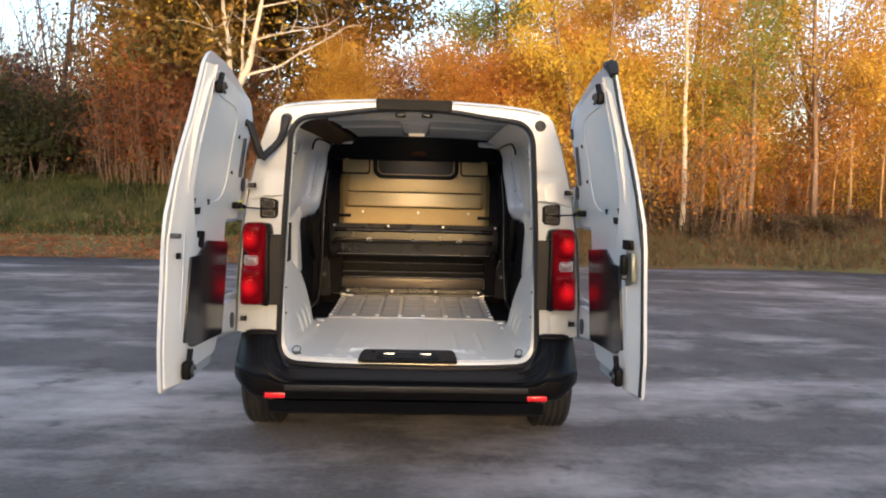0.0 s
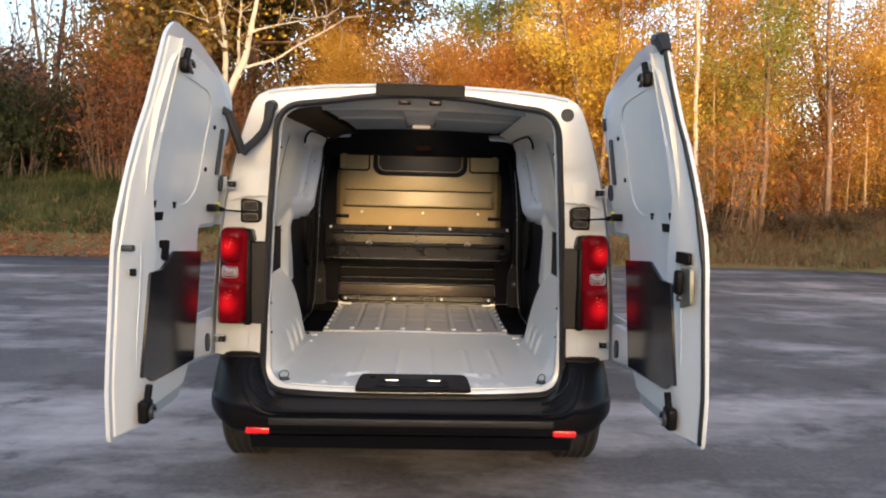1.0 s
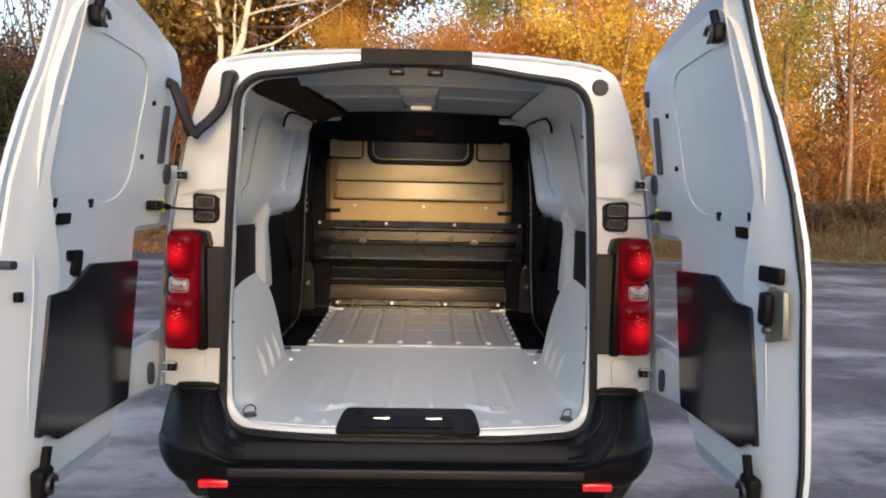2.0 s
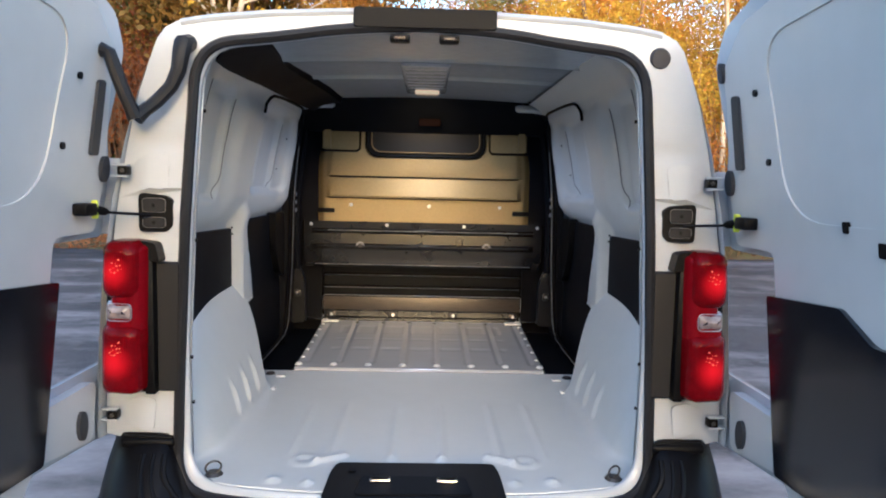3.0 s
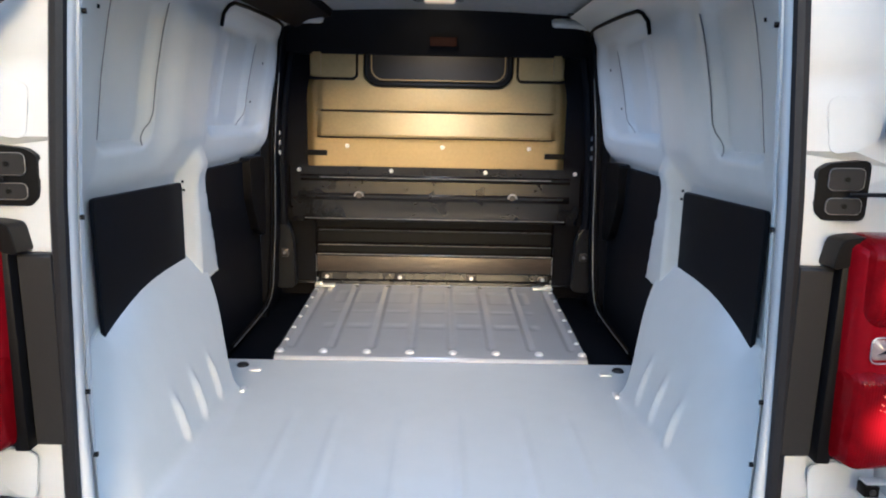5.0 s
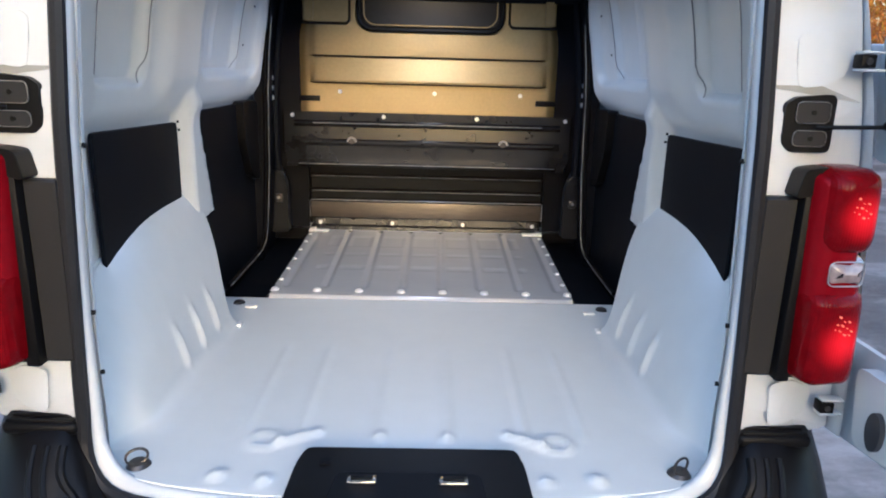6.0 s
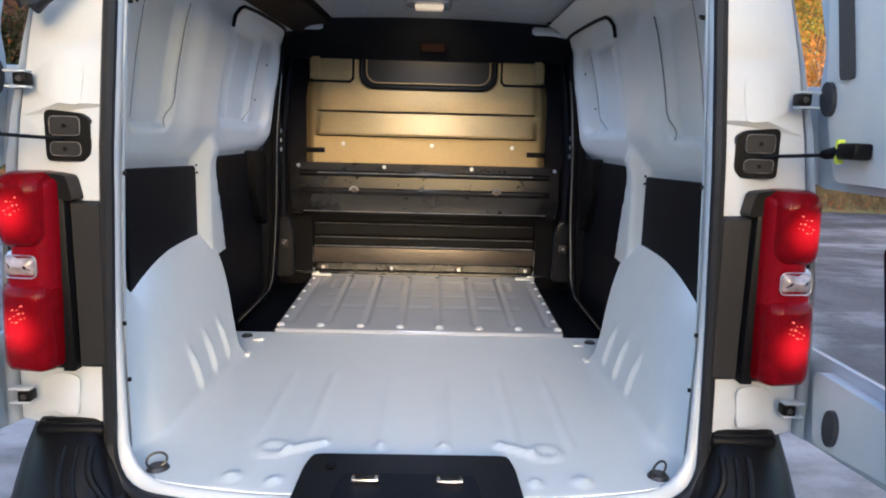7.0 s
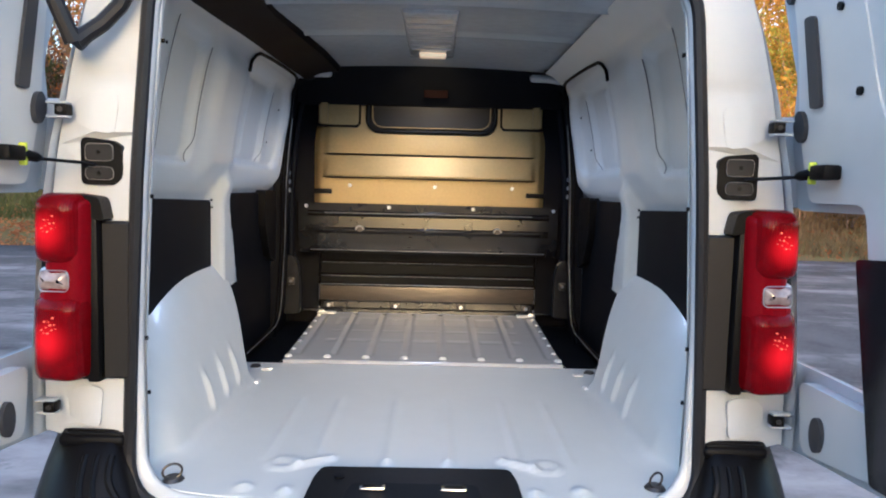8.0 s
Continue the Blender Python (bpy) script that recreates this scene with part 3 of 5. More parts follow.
def load_floor():
    xs = [-0.80, -0.70, -0.64] + [-0.62 + 0.01 * i for i in range(125)] + [0.64, 0.70, 0.80]
    ys = [-0.135, -0.13, -0.12] + [-0.11 + 0.015 * i for i in range(80)]
    ribs = (-0.395, -0.266, -0.078, 0.083, 0.266, 0.405)
    rows = []
    for y in ys:
        if y > 1.066:
            continue
        row = []
        for x in xs:
            z = 0.53
            for r in ribs:
                half = 0.018
                z += 0.0045 * (1 - smoothstep(abs(x - r), half - 0.016, half)) * smoothstep(y, 0.09, 0.13) * (1 - smoothstep(y, 0.58, 0.66))
            for px, py, pr in ((-0.404, -0.056, 0.025), (-0.304, -0.071, 0.02), (0.286, -0.064, 0.02), (0.397, -0.052, 0.025), (-0.077, 0.104, 0.02), (0.081, 0.104, 0.02)):
                d = math.hypot(x - px, y - py)
                z += 0.010 * (1 - smoothstep(d, pr * 0.4, pr))
            for px, py in ((-0.338, 0.084), (0.332, 0.084)):
                d = math.hypot(x - px, y - py)
                z += 0.006 * (1 - smoothstep(abs(d - 0.034), 0.004, 0.012))
            for sx in (-1, 1):
                ax, ay = sx * 0.303, 0.077
                k = min(1, max(0, ((x - ax) * -sx * 0.08 + (y - ay) * 0.045) / (0.08 ** 2 + 0.045 ** 2)))
                d = math.hypot(x - ax + sx * 0.08 * k, y - ay - 0.045 * k)
                z += 0.009 * (1 - smoothstep(d, 0.006, 0.018))
            z -= 0.02 * (1 - smoothstep(y, -0.135, -0.118))
            row.append((x, max(y, rear_y(0.5, x) + 0.02 + 0.001 * len(rows)) if y < 0.05 else y, z))
        rows.append(row)
    part("load_floor", loft(rows), GREY, van, "pale grey painted steel load floor with pressed ribs", 60)


load_floor()


def wheel_arch(s):
    """A pressed cover with a steep fluted side that leans over to the side card and the foot of the post."""
    rows = []
    n = 96
    top = [(0.03, 0.536), (0.05, 0.60), (0.08, 0.665), (0.14, 0.735), (0.20, 0.788), (0.27, 0.834), (0.34, 0.870), (0.41, 0.897), (0.48, 0.919), (0.55, 0.936), (0.62, 0.947), (0.72, 0.954), (0.87, 0.957), (1.0, 0.945)]
    for i in range(n + 1):
        u = i / n
        yf, yt = lerp(0.03, 0.792, u), lerp(0.03, 0.985, u)
        foot = 0.612 + 0.05 * (1 - smoothstep(yf, 0.0, 0.16))
        h = curve(yt, top) - 0.5285
        row = []
        for k in range(33):
            g = k / 32
            y = lerp(yf, yt, smoothstep(g, 0.25, 1.0))
            x = foot + (0.800 - foot) * (0.20 * g + 0.80 * g ** 2.1)
            for ry in (0.405, 0.535, 0.665):
                x -= 0.013 * (1 - smoothstep(abs(y - ry), 0.002, 0.021)) * smoothstep(g, 0.16, 0.24) * (1 - smoothstep(g, 0.36, 0.50))
            x -= lerp(0.075, 0.035, smoothstep(yf, 0.45, 0.75)) * max(0.0, 1 - g / 0.24) ** 2
            rise = g * g / 0.44 if g < 0.22 else 0.11 + (g - 0.22) * 0.89 / 0.78
            row.append((s * x, y, 0.5295 + h * rise))
        row.append((s * 0.83, row[-1][1], row[-1][2] - 0.004))
        rows.append(row)
    rows.append([(s * (abs(x) + 0.012), y + 0.012, z - 0.003) for x, y, z in rows[-1]])
    rows.append([(s * (abs(x) + 0.08), y + 0.030, z - 0.01) for x, y, z in rows[-2]])
    part("wheel_arch", loft(rows), GREY, van, "pale grey pressed steel wheel arch with flutes", 50)
    part("arch_sealer", block(s * 0.592 - 0.008, s * 0.592 + 0.008, 0.765, 0.80, 0.528, 0.540, 0.004), BOLT, van, "small bright block at the arch foot")


for s in (-1, 1):
    wheel_arch(s)


def front_plate():
    xs = [-0.60 + 0.01 * i for i in range(121)]
    ys = [1.058, 1.063, 1.068] + [1.075 + 0.0125 * i for i in range(83)]
    rows = []
    for y in ys:
        wide = 0.563 + 0.028 * (y - 1.06)
        row = []
        for x in xs:
            z = 0.543
            d = abs((x + 0.553) / 0.158 - round((x + 0.553) / 0.158)) * 0.158
            z -= 0.009 * (1 - smoothstep(d, 0.006, 0.016)) * smoothstep(y, 1.15, 1.19)
            if abs(x) < 0.46:
                for y0, y1, deep in ((1.40, 1.46, 0.004), (1.62, 1.66, 0.003), (1.78, 1.98, 0.005)):
                    z -= deep * inside(y, d, y0, y1, 0.022, 0.30, 0.010, 0.012)
            z -= 0.012 * (1 - smoothstep(y, 1.057, 1.067))
            row.append((x * wide / 0.60, y, z))
        rows.append(row)
    plate = part("floor_plate", loft(rows), PLATE, van, "bare ribbed metal floor plate", 60)
    part("plate_upstand", loft([[(x, y, z) for x in (-0.60, -0.3, 0.0, 0.3, 0.60)] for y, z in ((2.085, 0.5435), (2.10, 0.548), (2.112, 0.562), (2.116, 0.574), (2.13, 0.575))]), PLATE, plate, "bare metal upstand at the bulkhead", 50)
    base = disc((0, 0, 0), (0, 0, 1), 0.018, 0.009, 10, 0.012)
    me_ob = finish("bolt", base, BOLT)
    me_ob.parent = plate
    me_ob.location = (-0.553, 1.118, 0.546)
    for i in range(1, 8):
        o = new("bolt", me_ob.data)
        o.parent, o.location = plate, (-0.553 + 0.158 * i, 1.118, 0.546)
    for sx in (-1, 1):
        for i in range(6):
            o = new("bolt", me_ob.data)
            o.parent, o.location, o.scale = plate, (sx * (0.556 + 0.0042 * i), 1.24 + 0.15 * i, 0.545), (0.6, 0.6, 0.8)
        part("hold_down_tab", block(sx * 0.545 - 0.05, sx * 0.545 + 0.05, 2.03, 2.075, 0.546, 0.556, 0.004), BOLT, plate, "bright metal tab")
        part("foot_tab", slab([smooth_loop([(sx * 0.56, 2.06), (sx * 0.70, 2.075), (sx * 0.70, 2.095), (sx * 0.56, 2.105)], 0.006, 2)], 0, 0.010, lambda u, v, d: (u, v, 0.556 + d)), CHROME, plate, "bright steel foot tab")
        part("step_well", block(min(sx * 0.60, sx * 0.83), max(sx * 0.60, sx * 0.83), 1.05, 2.20, 0.44, 0.475, 0.01), CARD, van, "black lining of the side step well")
        part("plate_side", slab([[(sx * 0.561, 1.062), (sx * 0.573, 1.062), (sx * 0.60, 2.12), (sx * 0.588, 2.12)]], 0.46, 0.540, lambda u, v, d: (u, v, d)), CARD, van, "black edge below the floor plate")


front_plate()


# side cards, sliding door trims
def side_trims():
    for s in (-1, 1):
        poly = smooth_loop([(0.335, 1.193), (0.88, 1.178), (0.878, 0.912), (0.59, 0.900), (0.46, 0.86), (0.34, 0.825)], 0.02, 3)
        part("side_card", slab([poly], 0.0, 0.012, lambda u, v, d: (s * (0.797 - d), u, v), [("u", 0.40), ("u", 0.45)]), CARD, van, "black hardboard side card", bevel=0.003)
        door = smooth_loop([(1.03, 1.203), (1.74, 1.203), (1.74, 0.62), (1.74, 0.48), (1.03, 0.48), (1.03, 0.62), (1.03, 0.80)], 0.03, 3)
        part("sliding_door_card", slab([door], 0.0, 0.015, lambda u, v, d: (s * (0.792 - d), u, v)), CARD, van, "black lower card of the sliding door", bevel=0.004)
        part("latch_cover", slab([smooth_loop([(1.50, 1.215), (1.715, 1.21), (1.72, 0.86), (1.60, 0.90), (1.51, 1.05)], 0.03, 3)], 0, 0.045, lambda u, v, d: (s * (0.79 - d), u, v)), BLACK, van, "black latch cover", bevel=0.006)
        part("roof_bow_end", tube([(s * 0.70, 1.77, 1.772), (s * 0.585, 1.778, 1.790), (s * 0.500, 1.78, 1.791), (s * 0.488, 1.78, 1.790)], [0.026, 0.025, 0.024, 0.014], 10, squash=0.6), GREY, van, "grey end of a roof bow")
        for y, z in ((-0.012, 1.566), (-0.044, 1.206), (-0.053, 0.874), (-0.045, 0.741)):
            part("clip_hole", disc((s * (jamb_x(z) - 0.0005), y + 0.030, z), (s, -0.3, 0), 0.005, 0.008, 10), BLACK, van)
        part("tie_ring", tube([(s * 0.580 + 0.019 * math.cos(a), -0.028 + 0.012 * math.cos(a), 0.553 + 0.018 * math.sin(a)) for a in [2 * math.pi * i / 14 for i in range(14)]], 0.0030, 6, closed=True), BRACKET, van, "dark steel lashing ring")
        part("tie_ring_base", disc((s * 0.580, -0.023, 0.534), (0, 0, 1), 0.026, 0.008, 14, 0.020), BRACKET, van)
        part("tie_ring_base", disc((s * 0.655, 1.0, 0.534), (0, 0, 1), 0.022, 0.008, 12, 0.016), BRACKET, van)
        part("floor_tab", block(s * 0.60 - 0.02, s * 0.60 + 0.02, 0.945, 0.967, 0.53, 0.538, 0.003), BOLT, van)
    # black band along one roof rail
    rows = []
    for y, a, b in ((0.16, 0.60, 0.50), (0.21, 0.645, 0.485), (0.34, 0.650, 0.49), (0.58, 0.645, 0.515), (0.72, 0.64, 0.52), (1.0, 0.635, 0.50), (1.4, 0.63, 0.47), (1.80, 0.62, 0.46)):
        za = curve(a, [(0.5, 1.825), (0.53, 1.818), (0.595, 1.788), (0.65, 1.742), (0.69, 1.67)]) - 0.012
        rows.append([(-a - 0.01, y, za + 0.014), (-a + 0.012, y, za), (-lerp(a, b, 0.5), y, lerp(za, 1.800, 0.7)), (-b, y, 1.802), (-b + 0.01, y, 1.835)])
    part("roof_rail_cover", loft(rows), CARD, van, "black band along the roof rail", 50)


side_trims()


def dome_lamp():
    lamp = empty("dome_lamp", van, "ceiling lamp in a clear ribbed housing")
    part("housing", block(-0.095, 0.100, 0.72, 1.50, 1.822, 1.846, 0.012, 3), HOUSING, lamp)
    for i in range(7):
        part("housing_rib", block(-0.080, 0.085, 0.78 + 0.085 * i, 0.81 + 0.085 * i, 1.819, 1.828, 0.004), HOUSING, lamp)
    part("lens", block(-0.050, 0.066, 1.365, 1.435, 1.806, 1.826, 0.008, 3), DOMELENS, lamp, "lit warm white lens")


dome_lamp()


# bulkhead between the load space and the cab
def bulkhead():
    b = empty("bulkhead", van, "dark steel bulkhead with pressed creases and bolted panels")
    b.location = (0, 0.005, 0.012)
    Y = 1.985

    # dark frame and recess behind the panels
    outline = smooth_loop([(-0.80, 0.865), (0.80, 0.865), (0.80, 1.2), (0.72, 1.62), (0.66, 1.74), (0.5, 1.80), (-0.5, 1.80), (-0.66, 1.74), (-0.72, 1.62), (-0.80, 1.2)], 0.03, 4)
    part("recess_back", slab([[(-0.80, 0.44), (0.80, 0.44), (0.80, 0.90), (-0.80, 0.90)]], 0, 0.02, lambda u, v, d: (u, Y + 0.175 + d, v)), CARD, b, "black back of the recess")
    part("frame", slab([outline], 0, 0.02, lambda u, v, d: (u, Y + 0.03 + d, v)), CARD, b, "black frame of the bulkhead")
    # upper pressed panel
    lev = [(1.14, 0.0), (1.275, 0.0), (1.281, 0.030), (1.290, 0.032), (1.385, 0.004), (1.396, 0.0), (1.402, 0.014), (1.412, 0.015), (1.70, 0.012)]
    xs = [-0.66, -0.655, -0.645, -0.63, -0.62, -0.61, -0.60, -0.59, -0.58, -0.57, -0.555] + [-0.54 + 0.04 * i for i in range(28)] + [0.555, 0.57, 0.58, 0.59, 0.60, 0.61, 0.62, 0.63, 0.645, 0.655, 0.66]
    zs = [1.135, 1.14, 1.15, 1.18, 1.23, 1.262, 1.270, 1.275, 1.278, 1.281, 1.286, 1.29, 1.30, 1.33, 1.36, 1.385, 1.392, 1.396, 1.399, 1.402, 1.407, 1.412, 1.45, 1.50, 1.55, 1.60, 1.65, 1.70]
    rows = []
    for z in zs:
        edge = 0.640 - 0.05 * smoothstep(z, 1.45, 1.72)
        rows.append([(x / 0.66 * edge, Y - curve(z, lev) * smoothstep(0.66 - abs(x), 0.075, 0.115) + 0.045 * (1 - smoothstep(0.66 - abs(x), 0.0, 0.075)) + 0.01 * (z < 1.138), z) for x in xs])
    up = part("upper_panel", loft(rows), STEEL, b, "steel upper panel with pressed creases, warm lamplight tinted into its colour", 25)
    # Black tubes draw the shadow line under each crease.
    for z, hw, dy in ((1.3985, 0.555, 0.008), (1.2765, 0.560, 0.010)):
        part("panel_crease", tube([(-hw, Y - dy + 0.012, z + 0.004), (-hw + 0.02, Y - dy, z), (hw - 0.02, Y - dy, z), (hw, Y - dy + 0.012, z + 0.004)], 0.0042, 6), CARD, up, "black tube painted as the shade under a pressed crease")
    for px in (-0.42, 0.03, 0.44):
        part("bolt", disc((px, Y - 0.004, 1.235), (0, -1, 0), 0.011, 0.010, 12, 0.008), BOLT, up)
    for sx in (-1, 1):
        part("slot", block(sx * 0.565 - 0.05, sx * 0.565 + 0.05, Y - 0.003, Y + 0.004, 1.188, 1.214, 0.003), BLACK, up, "dark slot")
        # pressed corner pockets with a dark edge
        x0, x1 = sx * 0.375, sx * 0.585
        pocket = rounded(min(x0, x1), max(x0, x1), 1.548, 1.72, 0.02, 3)
        part("corner_pocket", slab([pocket], 0, 0.010, lambda u, v, d: (u, Y - d - 0.012, v)), STEEL, up, "raised corner pocket", bevel=0.005)
        part("pocket_edge", tube([(sx * 0.590, Y - 0.014, 1.545), (sx * 0.385, Y - 0.014, 1.543), (sx * 0.372, Y - 0.014, 1.556), (sx * 0.370, Y - 0.014, 1.70)], 0.008, 6), BLACK, up, "black rubber edging")
        part("pocket_wedge", slab([[(sx * 0.53, 1.70), (sx * 0.535, 1.555), (sx * 0.58, 1.553), (sx * 0.565, 1.70)]], 0, 0.022, lambda u, v, d: (u, Y - d - 0.018, v)), STEEL, up, "raised corner wedge", bevel=0.004)
    win = rounded(-0.325, 0.335, 1.522, 1.78, 0.06, 5)
    part("window_panel", slab([win], 0, 0.012, lambda u, v, d: (u, Y - d - 0.010, v)), BLANK, up, "dark blanked window panel", bevel=0.004)
    part("window_seal", tube([(u, Y - 0.020, v) for u, v in win], 0.014, 8, closed=True), BLACK, up, "black rubber window seal")
    part("window_edge", tube([(u * 0.93, Y - 0.024, 1.65 + (v - 1.65) * 0.86) for u, v in win], 0.003, 6, closed=True), STEEL, up)
    # middle bolted panel
    lev2 = [(0.875, 0.0), (0.888, 0.018), (0.90, 0.020), (0.98, 0.02), (0.995, 0.034), (1.005, 0.034), (1.012, 0.016), (1.07, 0.012), (1.082, 0.030), (1.092, 0.030), (1.10, 0.012), (1.14, 0.012)]
    zs2 = sorted(set([z for z, _ in lev2] + [0.94, 1.04, 1.12]))
    xs2 = [-0.70, -0.69, -0.67, -0.64, -0.61, -0.58] + [-0.55 + 0.05 * i for i in range(23)] + [0.58, 0.61, 0.64, 0.67, 0.69, 0.70]
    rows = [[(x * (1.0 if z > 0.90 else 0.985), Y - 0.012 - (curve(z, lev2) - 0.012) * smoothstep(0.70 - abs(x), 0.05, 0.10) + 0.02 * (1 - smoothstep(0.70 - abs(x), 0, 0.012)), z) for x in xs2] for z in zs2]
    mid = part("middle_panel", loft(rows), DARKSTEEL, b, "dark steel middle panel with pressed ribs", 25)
    for px in (-0.645, -0.21, 0.235, 0.66):
        part("bolt", disc((px, Y - 0.028, 1.122), (0, -1, 0), 0.010, 0.012, 12, 0.007), BOLT, mid)
    for px in (-0.36, 0.365):
        part("lashing_hook", tube([(px + 0.020 * math.cos(radians(a)), Y - 0.05, 1.003 + 0.020 * math.sin(radians(a))) for a in range(0, 181, 20)], 0.0045, 6), DULL, mid, "steel lashing hook")
        part("hook_base", disc((px, Y - 0.04, 1.005), (0, -1, 0), 0.014, 0.014, 12), BRACKET, mid)
    # Bright tubes stand in for highlights along the pressed lips.
    for z, hw, dy in ((1.090, 0.545, 0.043), (0.893, 0.62, 0.032)):
        part("rail_edge", tube([(-hw, Y - dy, z), (hw, Y - dy, z)], 0.0020, 6), EDGE, mid, "bright tube painted as the highlight on a rail lip")
    # lower step and rails, set back under the middle panel
    L = Y + 0.135
    low = [(0.52, 0.030), (0.552, 0.030), (0.558, 0.012), (0.590, 0.012), (0.596, 0.034), (0.602, 0.036), (0.653, 0.036), (0.657, 0.030), (0.661, 0.036), (0.684, 0.036), (0.690, 0.044), (0.696, 0.040), (0.699, 0.005), (0.728, 0.0), (0.732, 0.022), (0.742, 0.024), (0.748, 0.002), (0.800, -0.004), (0.806, 0.010), (0.816, 0.010), (0.822, -0.006), (0.90, -0.006)]
    xs3 = [-0.605, -0.60, -0.59] + [-0.55 + 0.1 * i for i in range(12)] + [0.59, 0.60, 0.605]
    rows = [[(x, L - lv + 0.03 * (1 - smoothstep(0.605 - abs(x), 0, 0.008)), z) for x in xs3] for z, lv in low]
    # The rows under the middle panel get black as painted recess shade.
    part("recess_panel", loft(rows[12:]), CARD, b, "upper part of the lower panel, coloured black as shade in the recess", 25)
    rail = part("lower_panel", loft(rows[:13]), DARKSTEEL, b, "dark steel lower panel with highlights drawn along its rails", 25)
    # A lighter sheet paints the light that falls on the step.
    part("step_face", block(-0.588, 0.588, L - 0.0395, L - 0.035, 0.604, 0.683, 0.002), LITSTEP, rail, "brown-grey steel step face, lightened in colour for the light on it")
    for sx in (-1, 1):
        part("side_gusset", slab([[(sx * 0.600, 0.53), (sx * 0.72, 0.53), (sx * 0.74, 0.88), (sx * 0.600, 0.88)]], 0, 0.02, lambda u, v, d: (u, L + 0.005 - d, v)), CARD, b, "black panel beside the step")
    # Highlights on the lower rails, drawn as bright tubes too.
    for z, dy, r in ((0.693, 0.0455, 0.0030), (0.738, 0.0255, 0.0022), (0.811, 0.0115, 0.0012)):
        part("rail_edge", tube([(-0.585, L - dy, z), (0.585, L - dy, z)], r, 6), EDGE, rail, "bright tube painted as the highlight on a rail lip")
    for sx in (-1, 1):
        part("rail_edge", tube([(sx * 0.594, L - 0.037, 0.60), (sx * 0.594, L - 0.037, 0.688)], 0.0018, 6), EDGE, rail, "bright tube painted as the highlight on a rail lip")
    for px in (-0.545, -0.174, 0.190, 0.552):
        part("bolt", disc((px, L - 0.024, 0.571), (0, -1, 0), 0.011, 0.016, 12, 0.008), BOLT, rail)
        part("bolt_bracket", block(px - 0.026, px + 0.026, L - 0.020, L - 0.008, 0.558, 0.588, 0.004), BRACKET, rail)
    for sx in (-1, 1):
        post = slab([smooth_loop([(sx * 0.678, 0.545), (sx * 0.765, 0.54), (sx * 0.765, 0.885), (sx * 0.722, 0.885), (sx * 0.70, 0.84), (sx * 0.682, 0.79)], 0.02, 3)], 0, 0.05, lambda u, v, d: (u, Y + 0.03 - d, v))
        part("corner_post", post, CORNER, b, "dull grey pressed steel corner post", bevel=0.010)
        for k in range(2):
            part("post_ridge", tube([(sx * (0.752 - 0.006 * k), Y - 0.020, 0.93), (sx * (0.742 - 0.012 * k), Y - 0.021, 0.88), (sx * (0.718 - 0.010 * k), Y - 0.021, 0.855 - 0.012 * k), (sx * 0.690, Y - 0.021, 0.842 - 0.012 * k)], 0.004, 6), CORNER, b)
        part("corner_bracket", block(sx * 0.722 - 0.018, sx * 0.722 + 0.018, Y - 0.036, Y - 0.018, 0.70, 0.74, 0.006), BRACKET, b)
        part("bracket_screw", disc((sx * 0.722, Y - 0.038, 0.722), (0, -1, 0), 0.008, 0.006, 10), DULL, b)
        part("side_post", tube([(sx * 0.728, Y - 0.02, 0.86), (sx * 0.728, Y - 0.02, 1.2), (sx * 0.70, Y - 0.02, 1.5), (sx * 0.672, Y - 0.02, 1.66)], 0.022, 8), CARD, b, "black side post")
        for z in (1.19, 1.235, 1.28):
            part("post_clip", block(sx * 0.735 - 0.012, sx * 0.735 + 0.012, Y - 0.05, Y - 0.03, z, z + 0.022, 0.004), DULL, b)


bulkhead()


